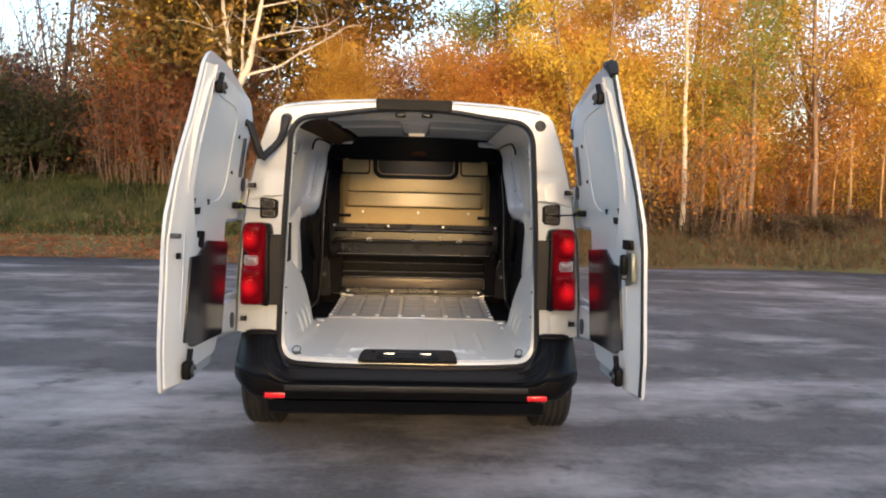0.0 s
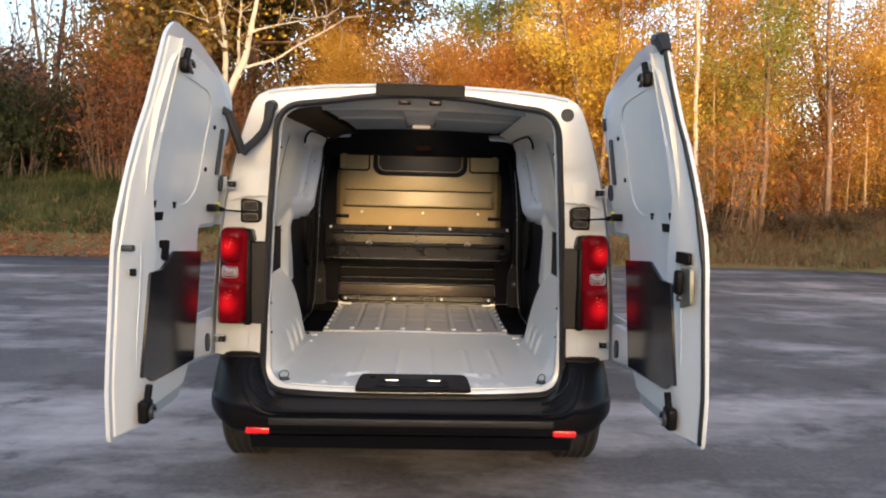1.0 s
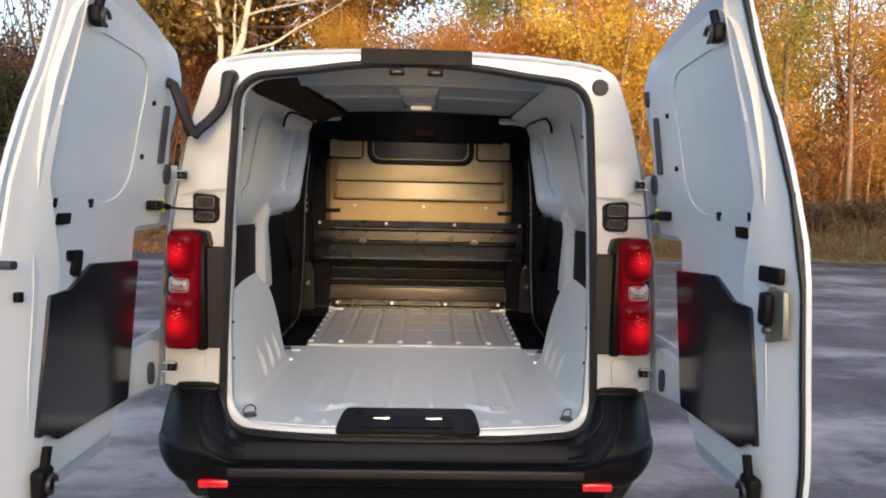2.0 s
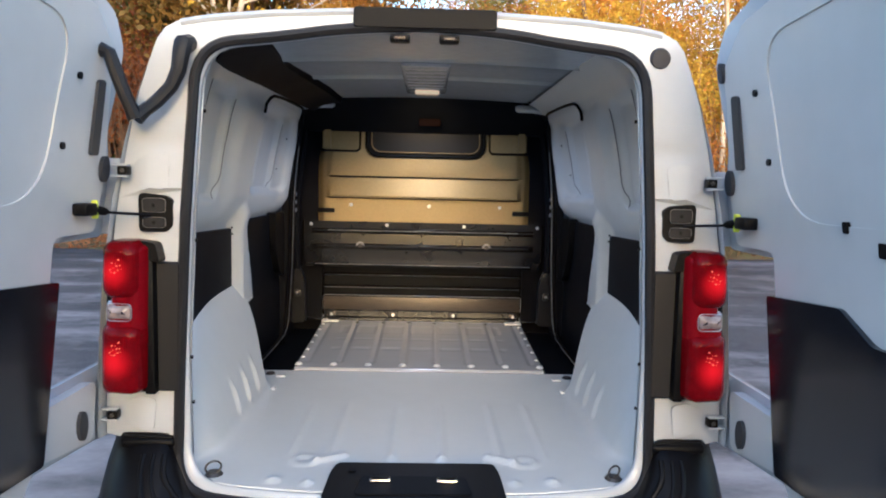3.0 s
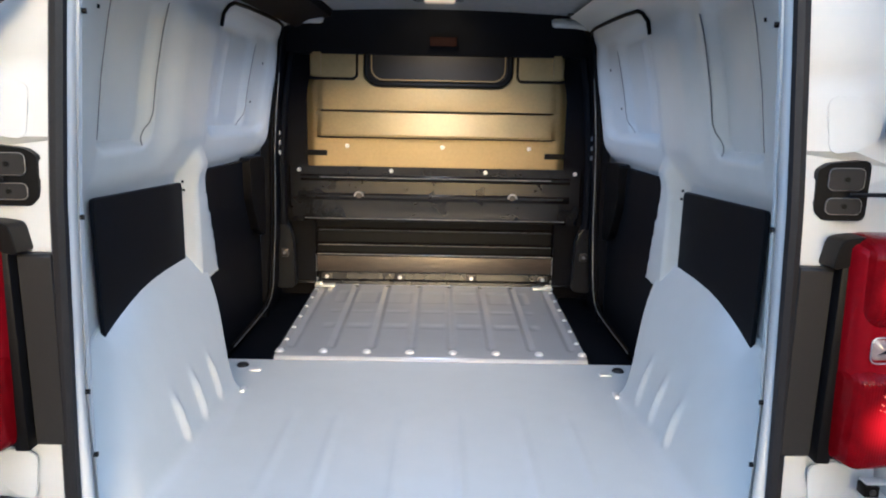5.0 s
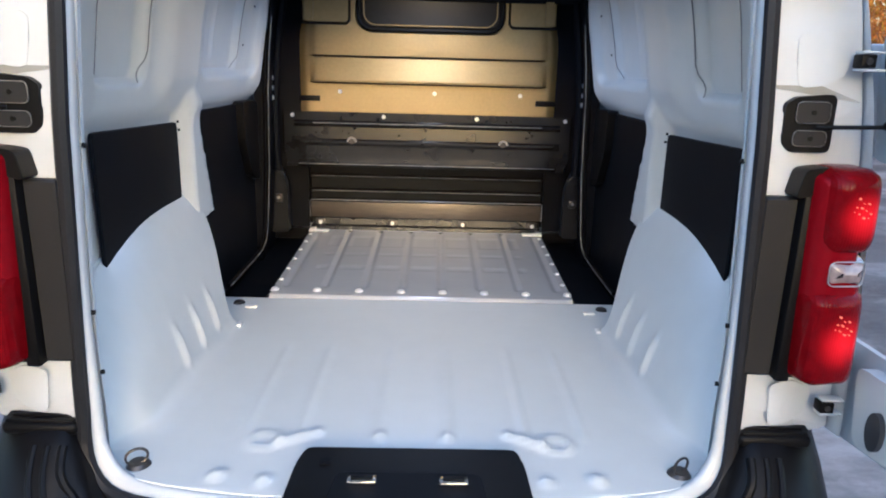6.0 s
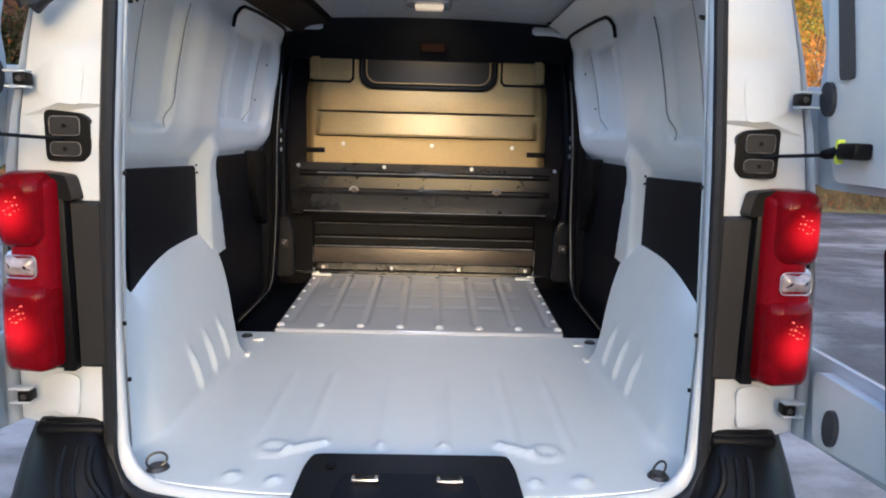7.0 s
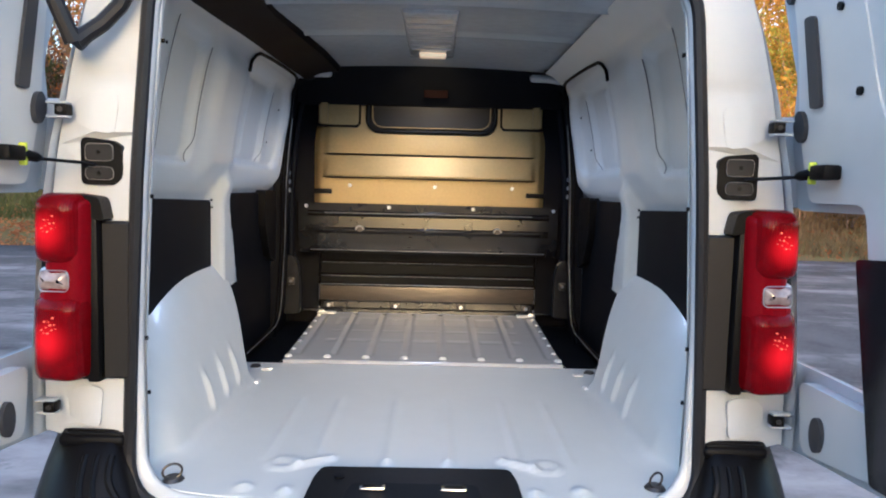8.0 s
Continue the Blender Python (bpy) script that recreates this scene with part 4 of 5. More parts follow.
# tail lamps with their black trims
def tail_lamp(s):
    lamp = empty("tail_lamp", van, "tall red tail lamp with a clear reversing window")
    lamp.location = (-s * 0.014, 0, 0.013)

    def pod(x0, x1, z0, z1, deep, outward, mat, name, label="", r=0.02):
        """A cushion-shaped lens: rounded outline, bulging to the rear, wrapping forward on its outer side."""
        loops = []
        thin = min(1.0, (x1 - x0) / 0.08)
        for sh, d in ((0.0, 0.0), (0.0, 0.55), (0.006 * thin, 0.85), (0.016 * thin, 0.97), (0.03 * thin, 1.0)):
            row = []
            for u, v in rounded(x0 + sh, x1 - sh, z0 + sh, z1 - sh, max(0.003, r - sh * 0.4), 4):
                wrap = 0.05 * smoothstep(u, 0.80, 0.90) ** 1.5
                lean = outward * (v - z0)
                row.append((s * (u + lean), -0.052 - deep * d + wrap * d, v))
            loops.append(row)
        return part(name, loft(loops, closed=True, caps=True), mat, lamp, label, 40)
    pod(0.750, 0.858, 1.042, 1.198, 0.096, -0.03, RED, "upper_lens", "red upper lens", 0.030)
    pod(0.750, 0.872, 0.780, 0.974, 0.096, -0.03, RED, "lower_lens", "red lower lens", 0.026)
    pod(0.751, 0.846, 0.785, 1.185, 0.081, -0.03, CRIMSON, "inner_lens", "crimson lens body", 0.014)
    pod(0.766, 0.858, 0.957, 0.983, 0.080, -0.02, CRIMSON, "lens_divider", "crimson strip under the reversing lens", 0.006)
    rev = pod(0.764, 0.852, 0.979, 1.037, 0.090, -0.02, CLEAR, "reversing_lens", "clear reversing lens", 0.012)
    rim = [(s * (u - 0.02 * (v - 0.979)), -0.1375 + 0.05 * smoothstep(u, 0.80, 0.90) ** 1.5, v) for u, v in rounded(0.770, 0.840, 0.985, 1.031, 0.012, 4)]
    part("lens_rim", tube(rim, 0.0014, 6, closed=True), DULL, rev, "bright reflector rim")
    for zc, xc in ((1.125, 0.800), (0.905, 0.806)):
        dots = [disc((s * (xc + 0.009 * (k % 4) - 0.012 + 0.003 * (k // 4)), -0.1475, zc + 0.011 * (k // 4) - 0.004 * (k % 4) + 0.0022 * math.sin(k * 2.6)), (0, -1, 0), 0.0009 + 0.0006 * (k * 7 % 3), 0.005, 6) for k in range(11)]
        part("facet_grid", joined(*dots), FILAMENT, lamp, "bright orange facets behind the lens")
    part("lamp_seat", block(min(s * 0.730, s * 0.757), max(s * 0.730, s * 0.757), -0.092, -0.04, 0.772, 1.165, 0.004, 2), BLACK, lamp, "black lamp surround")
    part("lamp_back", slab([smooth_loop([(0.745, 0.775), (0.872, 0.775), (0.855, 1.17), (0.745, 1.17)], 0.02, 3)], 0, 0.05, lambda u, v, d: (s * u, -0.03 - d, v)), BLACK, lamp, "black lamp body", bevel=0.004)
    part("trim_strip", slab([[(0.674, 0.776), (0.727, 0.776), (0.727, 1.136), (0.668, 1.136)]], 0, 0.026, lambda u, v, d: (s * u, -0.048 - d, v)), STRIP, lamp, "matt grey-brown plastic strip", bevel=0.005)
    cap = smooth_loop([(0.71, 1.135), (0.815, 1.165), (0.80, 1.190), (0.765, 1.196), (0.722, 1.190)], 0.012, 3)
    part("lamp_cap", slab([cap], 0, 0.05, lambda u, v, d: (s * u, -0.045 - d, v)), BLACK, lamp, "black lamp cap", bevel=0.006)


for s in (-1, 1):
    tail_lamp(s)


# rear bumper
def bumper():
    top = [(0.0, 0.480), (0.59, 0.480), (0.63, 0.505), (0.665, 0.575), (0.685, 0.632), (0.70, 0.638), (0.90, 0.640)]
    # distance behind the opening, share of the height
    prof = ((0.10, 1.0), (-0.055, 1.0), (-0.075, 0.985), (-0.10, 0.90), (-0.155, 0.70), (-0.185, 0.56), (-0.203, 0.475), (-0.206, 0.445), (-0.213, 0.415), (-0.230, 0.39), (-0.234, 0.24), (-0.220, 0.13), (-0.19, 0.06), (-0.10, 0.0), (0.05, -0.04))
    mid = ((0.02, 1.0), (-0.168, 1.0), (-0.178, 0.99), (-0.188, 0.90), (-0.198, 0.78), (-0.204, 0.72), (-0.208, 0.69), (-0.203, 0.66), (-0.21, 0.63), (-0.240, 0.60), (-0.243, 0.35), (-0.228, 0.18), (-0.19, 0.08), (-0.10, 0.0), (0.05, -0.04))

    def section(x):
        ax = abs(x)
        zt = curve(ax, top)
        k = smoothstep(ax, 0.58, 0.70)
        wrap = 0.12 * max(0, (ax - 0.70) / 0.175) ** 3
        row = []
        for (ya, fa), (yb, fb) in zip(mid, prof):
            y, f = lerp(ya, yb, k), lerp(fa, fb, k)
            if y > -0.05 and f > 0.9:
                y = lerp(-0.035, 0.10, smoothstep(ax, 0.71, 0.77))
            row.append((x, y + wrap, lerp(0.315 + 0.06 * smoothstep(ax, 0.74, 0.88), zt, f)))
        return row
    rows = [section(-0.875 + 1.75 * i / 88) for i in range(89)]
    b = part("bumper", loft(rows, caps=False), BUMPER, van, "black plastic rear bumper", 45)
    b.location.z = 0.012
    for s in (-1, 1):
        part("bumper_reflector", block(s * 0.645 - 0.05, s * 0.645 + 0.05, -0.250, -0.225, 0.346, 0.372, 0.005), REFLECTOR, b, "red bumper reflector")
        pad = part("bumper_pad", block(s * 0.748 - 0.076, s * 0.748 + 0.076, -0.078, -0.022, 0.615, 0.643, 0.012, 3), BLACK, b, "ribbed black pad")
        for k in range(2):
            part("pad_rib", block(s * 0.748 - 0.068, s * 0.748 + 0.068, -0.070 + 0.022 * k, -0.060 + 0.022 * k, 0.640, 0.647, 0.003), BLACK, pad)
    # moulded ridges that run round the corner of the opening
    for s in (-1, 1):
        for r, thick in ((0.135, 0.009), (0.165, 0.007), (0.192, 0.008)):
            ridge = []
            for a in range(0, 91, 6):
                x, z = 0.555 + r * math.cos(radians(a)), 0.605 - r * math.sin(radians(a))
                outer = sorted((p[2], p[1]) for p in section(x)[1:9])
                ridge.append((s * x, curve(z, outer) + 0.003, z))
            part("bumper_fold", tube(ridge, thick, 8), BUMPER, b, "moulded ridge in the bumper corner")
    # Lighter band added on the black bumper in place of sky light.
    part("bumper_step", block(-0.60, 0.60, -0.2475, -0.232, 0.382, 0.414, 0.007, 3), STRIP, b, "grey-brown band painted as sky light on the bumper step")
    # Added black sheet that blocks light and view beneath the van.
    part("under_tray", loft([[(x, y, z) for x in (-0.70, -0.3, 0.3, 0.70)] for y, z in ((-0.15, 0.318), (-0.11, 0.25), (0.0, 0.205), (0.3, 0.195), (1.0, 0.21), (3.0, 0.21))]), CARD, van, "black sheet added under the van to deepen its shade", 30)
    # step cover on the sill
    cov = empty("step_cover", van, "black plastic step cover on the load sill")
    outline = smooth_loop([(-0.250, -0.19), (0.250, -0.19), (0.244, -0.03), (0.232, 0.034), (-0.232, 0.032), (-0.244, -0.03)], 0.02, 3)
    part("cover_top", slab([outline], 0, 0.016, lambda u, v, d: (u, v, 0.532 + d - 0.10 * max(0, -0.12 - v))), BLACK, cov, "black plastic cover", bevel=0.004)
    part("cover_recess", slab([smooth_loop([(-0.165, -0.170), (0.160, -0.170), (0.145, -0.065), (-0.150, -0.065)], 0.02, 3)], 0, 0.004, lambda u, v, d: (u, v, 0.5475 + d - 0.10 * max(0, -0.12 - v))), CARD, cov, bevel=0.002)
    for cx in (-0.096, 0.090):
        part("striker", block(cx - 0.03, cx + 0.03, -0.114, -0.088, 0.550, 0.560, 0.004), CHROME, cov, "bright striker plate")
        part("striker_slot", block(cx - 0.022, cx + 0.022, -0.107, -0.095, 0.5605, 0.5635, 0.001), BLACK, cov)
    part("cover_screw", disc((-0.182, -0.028, 0.5495), (0, 0, 1), 0.012, 0.004, 12), CARD, cov)


bumper()


# header: latch plates, black camera cap, plug, harness
def header():
    for x in (-0.065, 0.071):
        lp = part("latch_plate", block(x - 0.028, x + 0.028, rear_y(1.775) - 0.004, rear_y(1.775) + 0.030, 1.763, 1.783, 0.006), BLACK, van, "black latch plate in the header")
        part("latch_slot", block(x - 0.015, x + 0.015, rear_y(1.775) - 0.008, rear_y(1.775) - 0.003, 1.769, 1.777, 0.001), BRACKET, lp)
    cap = smooth_loop([(-0.19, 1.795), (0.199, 1.795), (0.199, 1.850), (-0.19, 1.850)], 0.008, 2)
    part("roof_cap", slab([cap], 0, 0.055, lambda u, v, d: (u, rear_y(v) + 0.03 - d, v)), BLACK, van, "black cap on the roof edge", bevel=0.008)
    part("pillar_plug", disc((0.656, rear_y(1.735) - 0.003, 1.735), (0, -1, -0.1), 0.031, 0.014, 20, 0.026), GASKET, van, "dark grey rubber plug")
    arm = [(-0.640, -0.012, 1.742), (-0.641, -0.045, 1.735), (-0.644, -0.055, 1.712), (-0.650, -0.060, 1.665), (-0.668, -0.066, 1.620), (-0.700, -0.078, 1.580), (-0.728, -0.095, 1.552), (-0.744, -0.110, 1.532)]
    arm2 = [(-0.744, -0.110, 1.532), (-0.754, -0.120, 1.560), (-0.769, -0.130, 1.605), (-0.783, -0.135, 1.650), (-0.797, -0.135, 1.690), (-0.822, -0.130, 1.700)]
    h = empty("cable_conduit", van, "black rubber cable conduit from pillar to door")
    part("conduit", tube(arm, [0.026, 0.026, 0.023, 0.020, 0.018, 0.018, 0.018, 0.022], 10), RUBBER, h)
    part("conduit", tube(arm2, [0.022, 0.018, 0.018, 0.018, 0.018, 0.02], 10), RUBBER, h)
    for s in (-1, 1):
        oct_loop = smooth_loop([(0.684, 1.246), (0.700, 1.230), (0.770, 1.230), (0.776, 1.238), (0.776, 1.328), (0.768, 1.336), (0.704, 1.330), (0.684, 1.318)], 0.006, 2)
        hb = part("check_bracket", slab([oct_loop], 0, 0.022, lambda u, v, d: (s * (u - 0.009), -0.030 - d, v)), BLACK, van, "black door check bracket", bevel=0.004)
        for z0, z1 in ((1.284, 1.322), (1.242, 1.270)):
            pad = rounded(0.702, 0.764, z0, z1, 0.010, 4)
            part("bracket_plate", slab([pad], 0, 0.006, lambda u, v, d: (s * (u - 0.009), -0.051 - d, v)), STRIP, hb, "dark grey plastic pad", bevel=0.003)
            part("pad_rim", tube([(s * (u - 0.009), -0.0560, v) for u, v in pad], 0.0008, 6, closed=True), EDGE, hb, "thin bright rim")
            part("bracket_screw", disc((s * 0.724, -0.0575, (z0 + z1) / 2), (0, -1, 0), 0.005, 0.003, 10), BLACK, hb)
        rod = part("check_rod", tube([(s * 0.730, -0.062, 1.277), (s * 0.79, -0.095, 1.281), (s * 0.835, -0.125, 1.285)], 0.0038, 8), BLACK, hb, "thin black check rod")
        for z, x in ((1.395, 0.802), (0.716, 0.846)):
            lo, hi = min(s * (x - 0.012), s * (x + 0.034)), max(s * (x - 0.012), s * (x + 0.034))
            hg = part("hinge", block(lo, hi, -0.066, -0.040, z + 0.013, z + 0.018, 0.002), WHITE, van, "white painted door hinge")
            part("hinge_leaf", block(lo, hi, -0.066, -0.040, z - 0.018, z - 0.013, 0.002), WHITE, hg)
            plate = smooth_loop([(x - 0.118, z + 0.045), (x - 0.070, z + 0.052), (x - 0.014, z + 0.024), (x - 0.014, z - 0.024), (x - 0.060, z - 0.045), (x - 0.108, z - 0.050)], 0.018, 4)
            part("hinge_plate", slab([plate], -0.002, 0.0012, lambda u, v, d: (s * u, rear_y(v, u) + 0.05 * smoothstep(abs(u), 0.74, 0.90) - d, v), [("u", 0.70 + 0.02 * i) for i in range(8)] + [("v", z - 0.02), ("v", z + 0.02)]), WHITE, hg, "white painted hinge plate")
            part("hinge_pin", block(s * x - 0.014, s * x + 0.014, -0.068, -0.040, z - 0.012, z + 0.012, 0.003), BLACK, hg)
            part("pin_head", disc((s * x, -0.069, z), (0, -1, 0), 0.006, 0.004, 10), BRACKET, hg)


header()


# rear doors, opened square to the body
def door_x(z, d):
    """How far from the middle the inner face (d = 0) lies at a height; d goes outward."""
    return 0.876 + d - 0.012 * smoothstep(z, 1.2, 1.4) - 0.07 * min(0.2, max(0.0, z - 1.25)) - 0.13 * max(0.0, z - 1.45)


def rear_door(s):
    door = empty("rear_door", van, "white rear door swung open, gloss black lower panel" + (" and edge rubber" if s > 0 else ""))

    def warp(u, v, d):
        u -= 0.012 + 0.03 * smoothstep(v, 1.4, 1.62) * smoothstep(u, -0.75, -0.45)
        v += 0.030 - 0.026 * (v - 0.55)
        d -= 0.035 * smoothstep(u, -0.16, 0.02) * smoothstep(v, 1.42, 1.60) * (d > 0.02)
        return (s * (door_x(v, d) + 0.012 * smoothstep(-u, 0.6, 1.0)), u, v)
    cuts = [("v", 1.25 + 0.09 * i) for i in range(8)] + [("u", -0.3), ("u", -0.6), ("u", -0.75)]
    skin = smooth_loop([(-0.954, 0.545), (-0.40, 0.535), (-0.355, 0.64), (0.03, 0.60), (0.045, 0.825), (-0.335, 0.825), (-0.25, 1.195), (0.045, 1.195), (0.04, 1.43), (0.0, 1.50), (0.03, 1.72),
                        (-0.02, 1.82), (-0.13, 1.87), (-0.40, 1.925), (-0.655, 1.935), (-0.715, 1.89), (-0.756, 1.741), (-0.788, 1.628), (-0.823, 1.546), (-0.883, 1.361), (-0.918, 1.135), (-0.938, 0.94), (-0.954, 0.807), (-0.962, 0.714)], 0.03, 3)
    part("outer_skin", slab([skin], 0.030, 0.043, warp, cuts), WHITE, door, "white painted door skin", bevel=0.005)
    inner = smooth_loop([(-0.845, 0.60), (-0.44, 0.60), (-0.375, 0.675), (-0.10, 0.635), (-0.075, 0.80), (-0.345, 0.80), (-0.262, 1.215), (-0.06, 1.215), (-0.03, 1.50), (-0.01, 1.70),
                         (-0.13, 1.80), (-0.42, 1.845), (-0.62, 1.860), (-0.70, 1.80), (-0.765, 1.62), (-0.80, 1.40), (-0.80, 1.10), (-0.835, 0.85)], 0.03, 3)
    window = smooth_loop([(-0.335, 1.36), (-0.235, 1.66), (-0.27, 1.745), (-0.61, 1.765), (-0.69, 1.61), (-0.765, 1.36), (-0.70, 1.300), (-0.42, 1.300)], 0.07, 5)
    part("inner_frame", slab([inner, window], 0.0, 0.030, warp, cuts), DOORGREY, door, "pale grey painted inner door frame", bevel=0.006)
    wide = [(u * 1.0 - (u + 0.52) * -0.06, 1.53 + (v - 1.53) * 1.06) for u, v in window]
    part("window_blank", slab([wide], 0.0045, 0.029, warp, cuts), DOORGREY, door, "pale grey blanked window panel")
    # hinge side return, which closes the gap to the pillar
    for x0, x1, z0, z1 in ((0.852, 0.915, 1.215, 1.43), (0.905, 0.930, 0.63, 0.84)):
        part("hinge_return", block(min(s * x0, s * x1), max(s * x0, s * x1), 0.030, 0.044, z0, z1, 0.004), WHITE, door)
    # free edge flange
    edge = [(-0.935, 0.565), (-0.942, 0.714), (-0.934, 0.807), (-0.918, 0.94), (-0.898, 1.135), (-0.863, 1.361), (-0.803, 1.546), (-0.768, 1.628), (-0.736, 1.741), (-0.70, 1.875)]
    rows = []
    for a, z in edge:
        b = curve(z, [(0.565, -0.815), (0.74, -0.785), (0.94, -0.742), (1.07, -0.695), (1.19, -0.70), (1.361, -0.765), (1.546, -0.735), (1.72, -0.69), (1.875, -0.655)])
        rows.append([warp(a, z, 0.031), warp(a + 0.003, z, 0.024), warp(a + 0.014, z, 0.020), warp(a + 0.030, z, 0.017), warp(a + 0.050, z, 0.009), warp(lerp(a + 0.045, b, 0.5), z, 0.000), warp(b - 0.004, z, -0.006), warp(b + 0.004, z, 0.004)])
    part("edge_flange", loft(rows), DOORGREY, door, "pale painted stepped door edge", 30)
    panel = smooth_loop([(-0.262, 1.105), (-0.555, 1.128), (-0.662, 1.072), (-0.755, 1.070), (-0.825, 0.722), (-0.79, 0.722), (-0.745, 0.690), (-0.355, 0.672)], 0.012, 3)
    part("lower_panel", slab([panel], -0.012, 0.002, warp), GLOSS, door, "gloss black lower door panel", bevel=0.004)
    if s > 0:
        rub = [warp(a - 0.006, z, 0.034) for a, z in edge]
        part("edge_rubber", tube(rub, 0.015, 8, squash=0.7), RUBBER, door, "black rubber along the free edge")
        part("edge_cap", tube([warp(-0.715, 1.87, 0.030), warp(-0.69, 1.915, 0.030), warp(-0.62, 1.930, 0.035)], [0.020, 0.028, 0.022], 8), RUBBER, door, "black rubber corner cap")
        lock = part("lock_catch", slab([smooth_loop([(-0.785, 1.185), (-0.875, 1.185), (-0.875, 1.145), (-0.785, 1.145)], 0.006, 2)], -0.012, 0.004, warp), BLACK, door, "black lock catch", bevel=0.003)
        plate = part("lock_plate", slab([smooth_loop([(-0.825, 1.135), (-0.895, 1.135), (-0.905, 1.02), (-0.83, 0.995)], 0.008, 2)], -0.010, 0.004, warp), LOCKPLATE, door, "olive steel lock plate", bevel=0.003)
        part("lock_body", block(0.842, 0.868, -0.890, -0.854, 1.062, 1.142, 0.010, 3), BLACK, plate, "black lock mechanism")
        part("lock_screw", disc((0.856, -0.880, 1.052), (-1, 0, 0), 0.010, 0.014, 12), BRACKET, plate)
    else:
        part("grip_recess", slab([smooth_loop([(-0.60, 1.17), (-0.63, 1.175), (-0.655, 1.11), (-0.62, 1.095)], 0.012, 3)], -0.012, 0.004, warp), BLACK, door, "dark grip recess")
        part("plug", slab([rounded(-0.665, -0.64, 1.145, 1.175, 0.01)], -0.008, 0.004, warp), BLACK, door)
        part("plug", slab([rounded(-0.93, -0.905, 1.155, 1.175, 0.008)], -0.03, 0.004, warp), GASKET, door)
        part("plug", slab([rounded(-0.872, -0.855, 1.07, 1.095, 0.006)], -0.01, 0.004, warp), BLACK, door)
    for (ua, ub, va, vb, r) in ((-0.715, -0.655, 1.245, 1.275, 0.004), (-0.565, -0.55, 1.285, 1.31, 0.005), (-0.735, -0.725, 1.29, 1.315, 0.004)):
        part("clip_slot", slab([rounded(ua, ub, va, vb, r, 2)], -0.005, 0.004, warp), BLACK, door)
    for u, v in ((-0.185, 1.617), (-0.26, 1.441)):
        part("rubber_stop", slab([[(u + 0.009 * math.cos(radians(a)), v + 0.009 * math.sin(radians(a))) for a in range(0, 360, 30)]], -0.006, 0.004, warp), BLACK, door)
    part("vent_strip", slab([smooth_loop([(-0.060, 1.622), (-0.098, 1.622), (-0.136, 1.424), (-0.094, 1.424)], 0.012, 3)], -0.008, 0.004, warp), GASKET, door, "dark grey rubber strip")
    ovals = [(-0.055, 1.389, 0.022, 0.036), (-0.165, 0.70, 0.022, 0.040)] + ([(-0.01, 1.694, 0.014, 0.028)] if s > 0 else [])
    for u, v, ru, rv in ovals:
        part("rubber_plug", slab([[(u + ru * math.cos(radians(a)), v + rv * math.sin(radians(a))) for a in range(0, 360, 18)]], -0.010, 0.004, warp), GASKET, door, "dark grey oval rubber plug")
    clamp = part("check_clamp", block(min(s * 0.830, s * 0.868), max(s * 0.830, s * 0.868), -0.205, -0.145, 1.277, 1.309, 0.006), BLACK, door, "black check clamp")
    part("clamp_sleeve", tube([(s * 0.820, -0.112, 1.285), (s * 0.827, -0.118, 1.286), (s * 0.842, -0.140, 1.291)], [0.006, 0.011, 0.013], 10), BLACK, clamp)
    part("clamp_ring", block(s * 0.840 - 0.008, s * 0.840 + 0.008, -0.148, -0.138, 1.268, 1.316, 0.003), YELLOW, clamp, "bright yellow ring")
    for u, v, k in ((-0.847, 0.653, 1.0), (-0.667, 1.788, 0.7)):
        x = door_x(v, 0)
        latch = part("door_latch", block(min(s * (x - 0.035), s * x), max(s * (x - 0.035), s * x), u - 0.028 * k, u + 0.028 * k, v - 0.045 * k, v + 0.03 * k, 0.012, 3), BLACK, door, "black door latch")
        part("latch_arm", tube([(s * (x - 0.02), u + 0.005, v + 0.02), (s * (x - 0.025), u + 0.012, v + 0.075 * k)], 0.012, 8), BLACK, latch)
        part("latch_claw", tube([(s * (x - 0.04), u + 0.02 * math.cos(radians(a)), v - 0.01 + 0.02 * math.sin(radians(a))) for a in range(0, 300, 30)], 0.006, 6), BRACKET, latch)


for s in (-1, 1):
    rear_door(s)


# wheels
def wheel(x, y):
    w = empty("wheel", van, "steel wheel with a black road tyre")
    R, W = 0.335, 0.215
    prof = [(0.20, -W / 2 + 0.01), (0.27, -W / 2), (0.315, -W / 2 + 0.012), (0.333, -W / 2 + 0.03)] + [(0.335 - 0.008 * (k % 2), -W / 2 + 0.035 + k * 0.018) for k in range(9)] + [(0.333, W / 2 - 0.03), (0.315, W / 2 - 0.012), (0.27, W / 2), (0.20, W / 2 - 0.01)]
    rows = [[(x + b, y + r * math.cos(a), 0.333 + r * math.sin(a)) for r, b in prof] for a in [2 * math.pi * i / 48 for i in range(49)]]
    part("tyre", loft(rows), TYRE, w, "black rubber tyre", 30)
    part("rim", disc((x, y, 0.333), (1, 0, 0), 0.205, 0.16, 32), RIM, w)


for wx in (-0.83, 0.83):
    for wy in (0.52, 3.41):
        wheel(wx, wy)


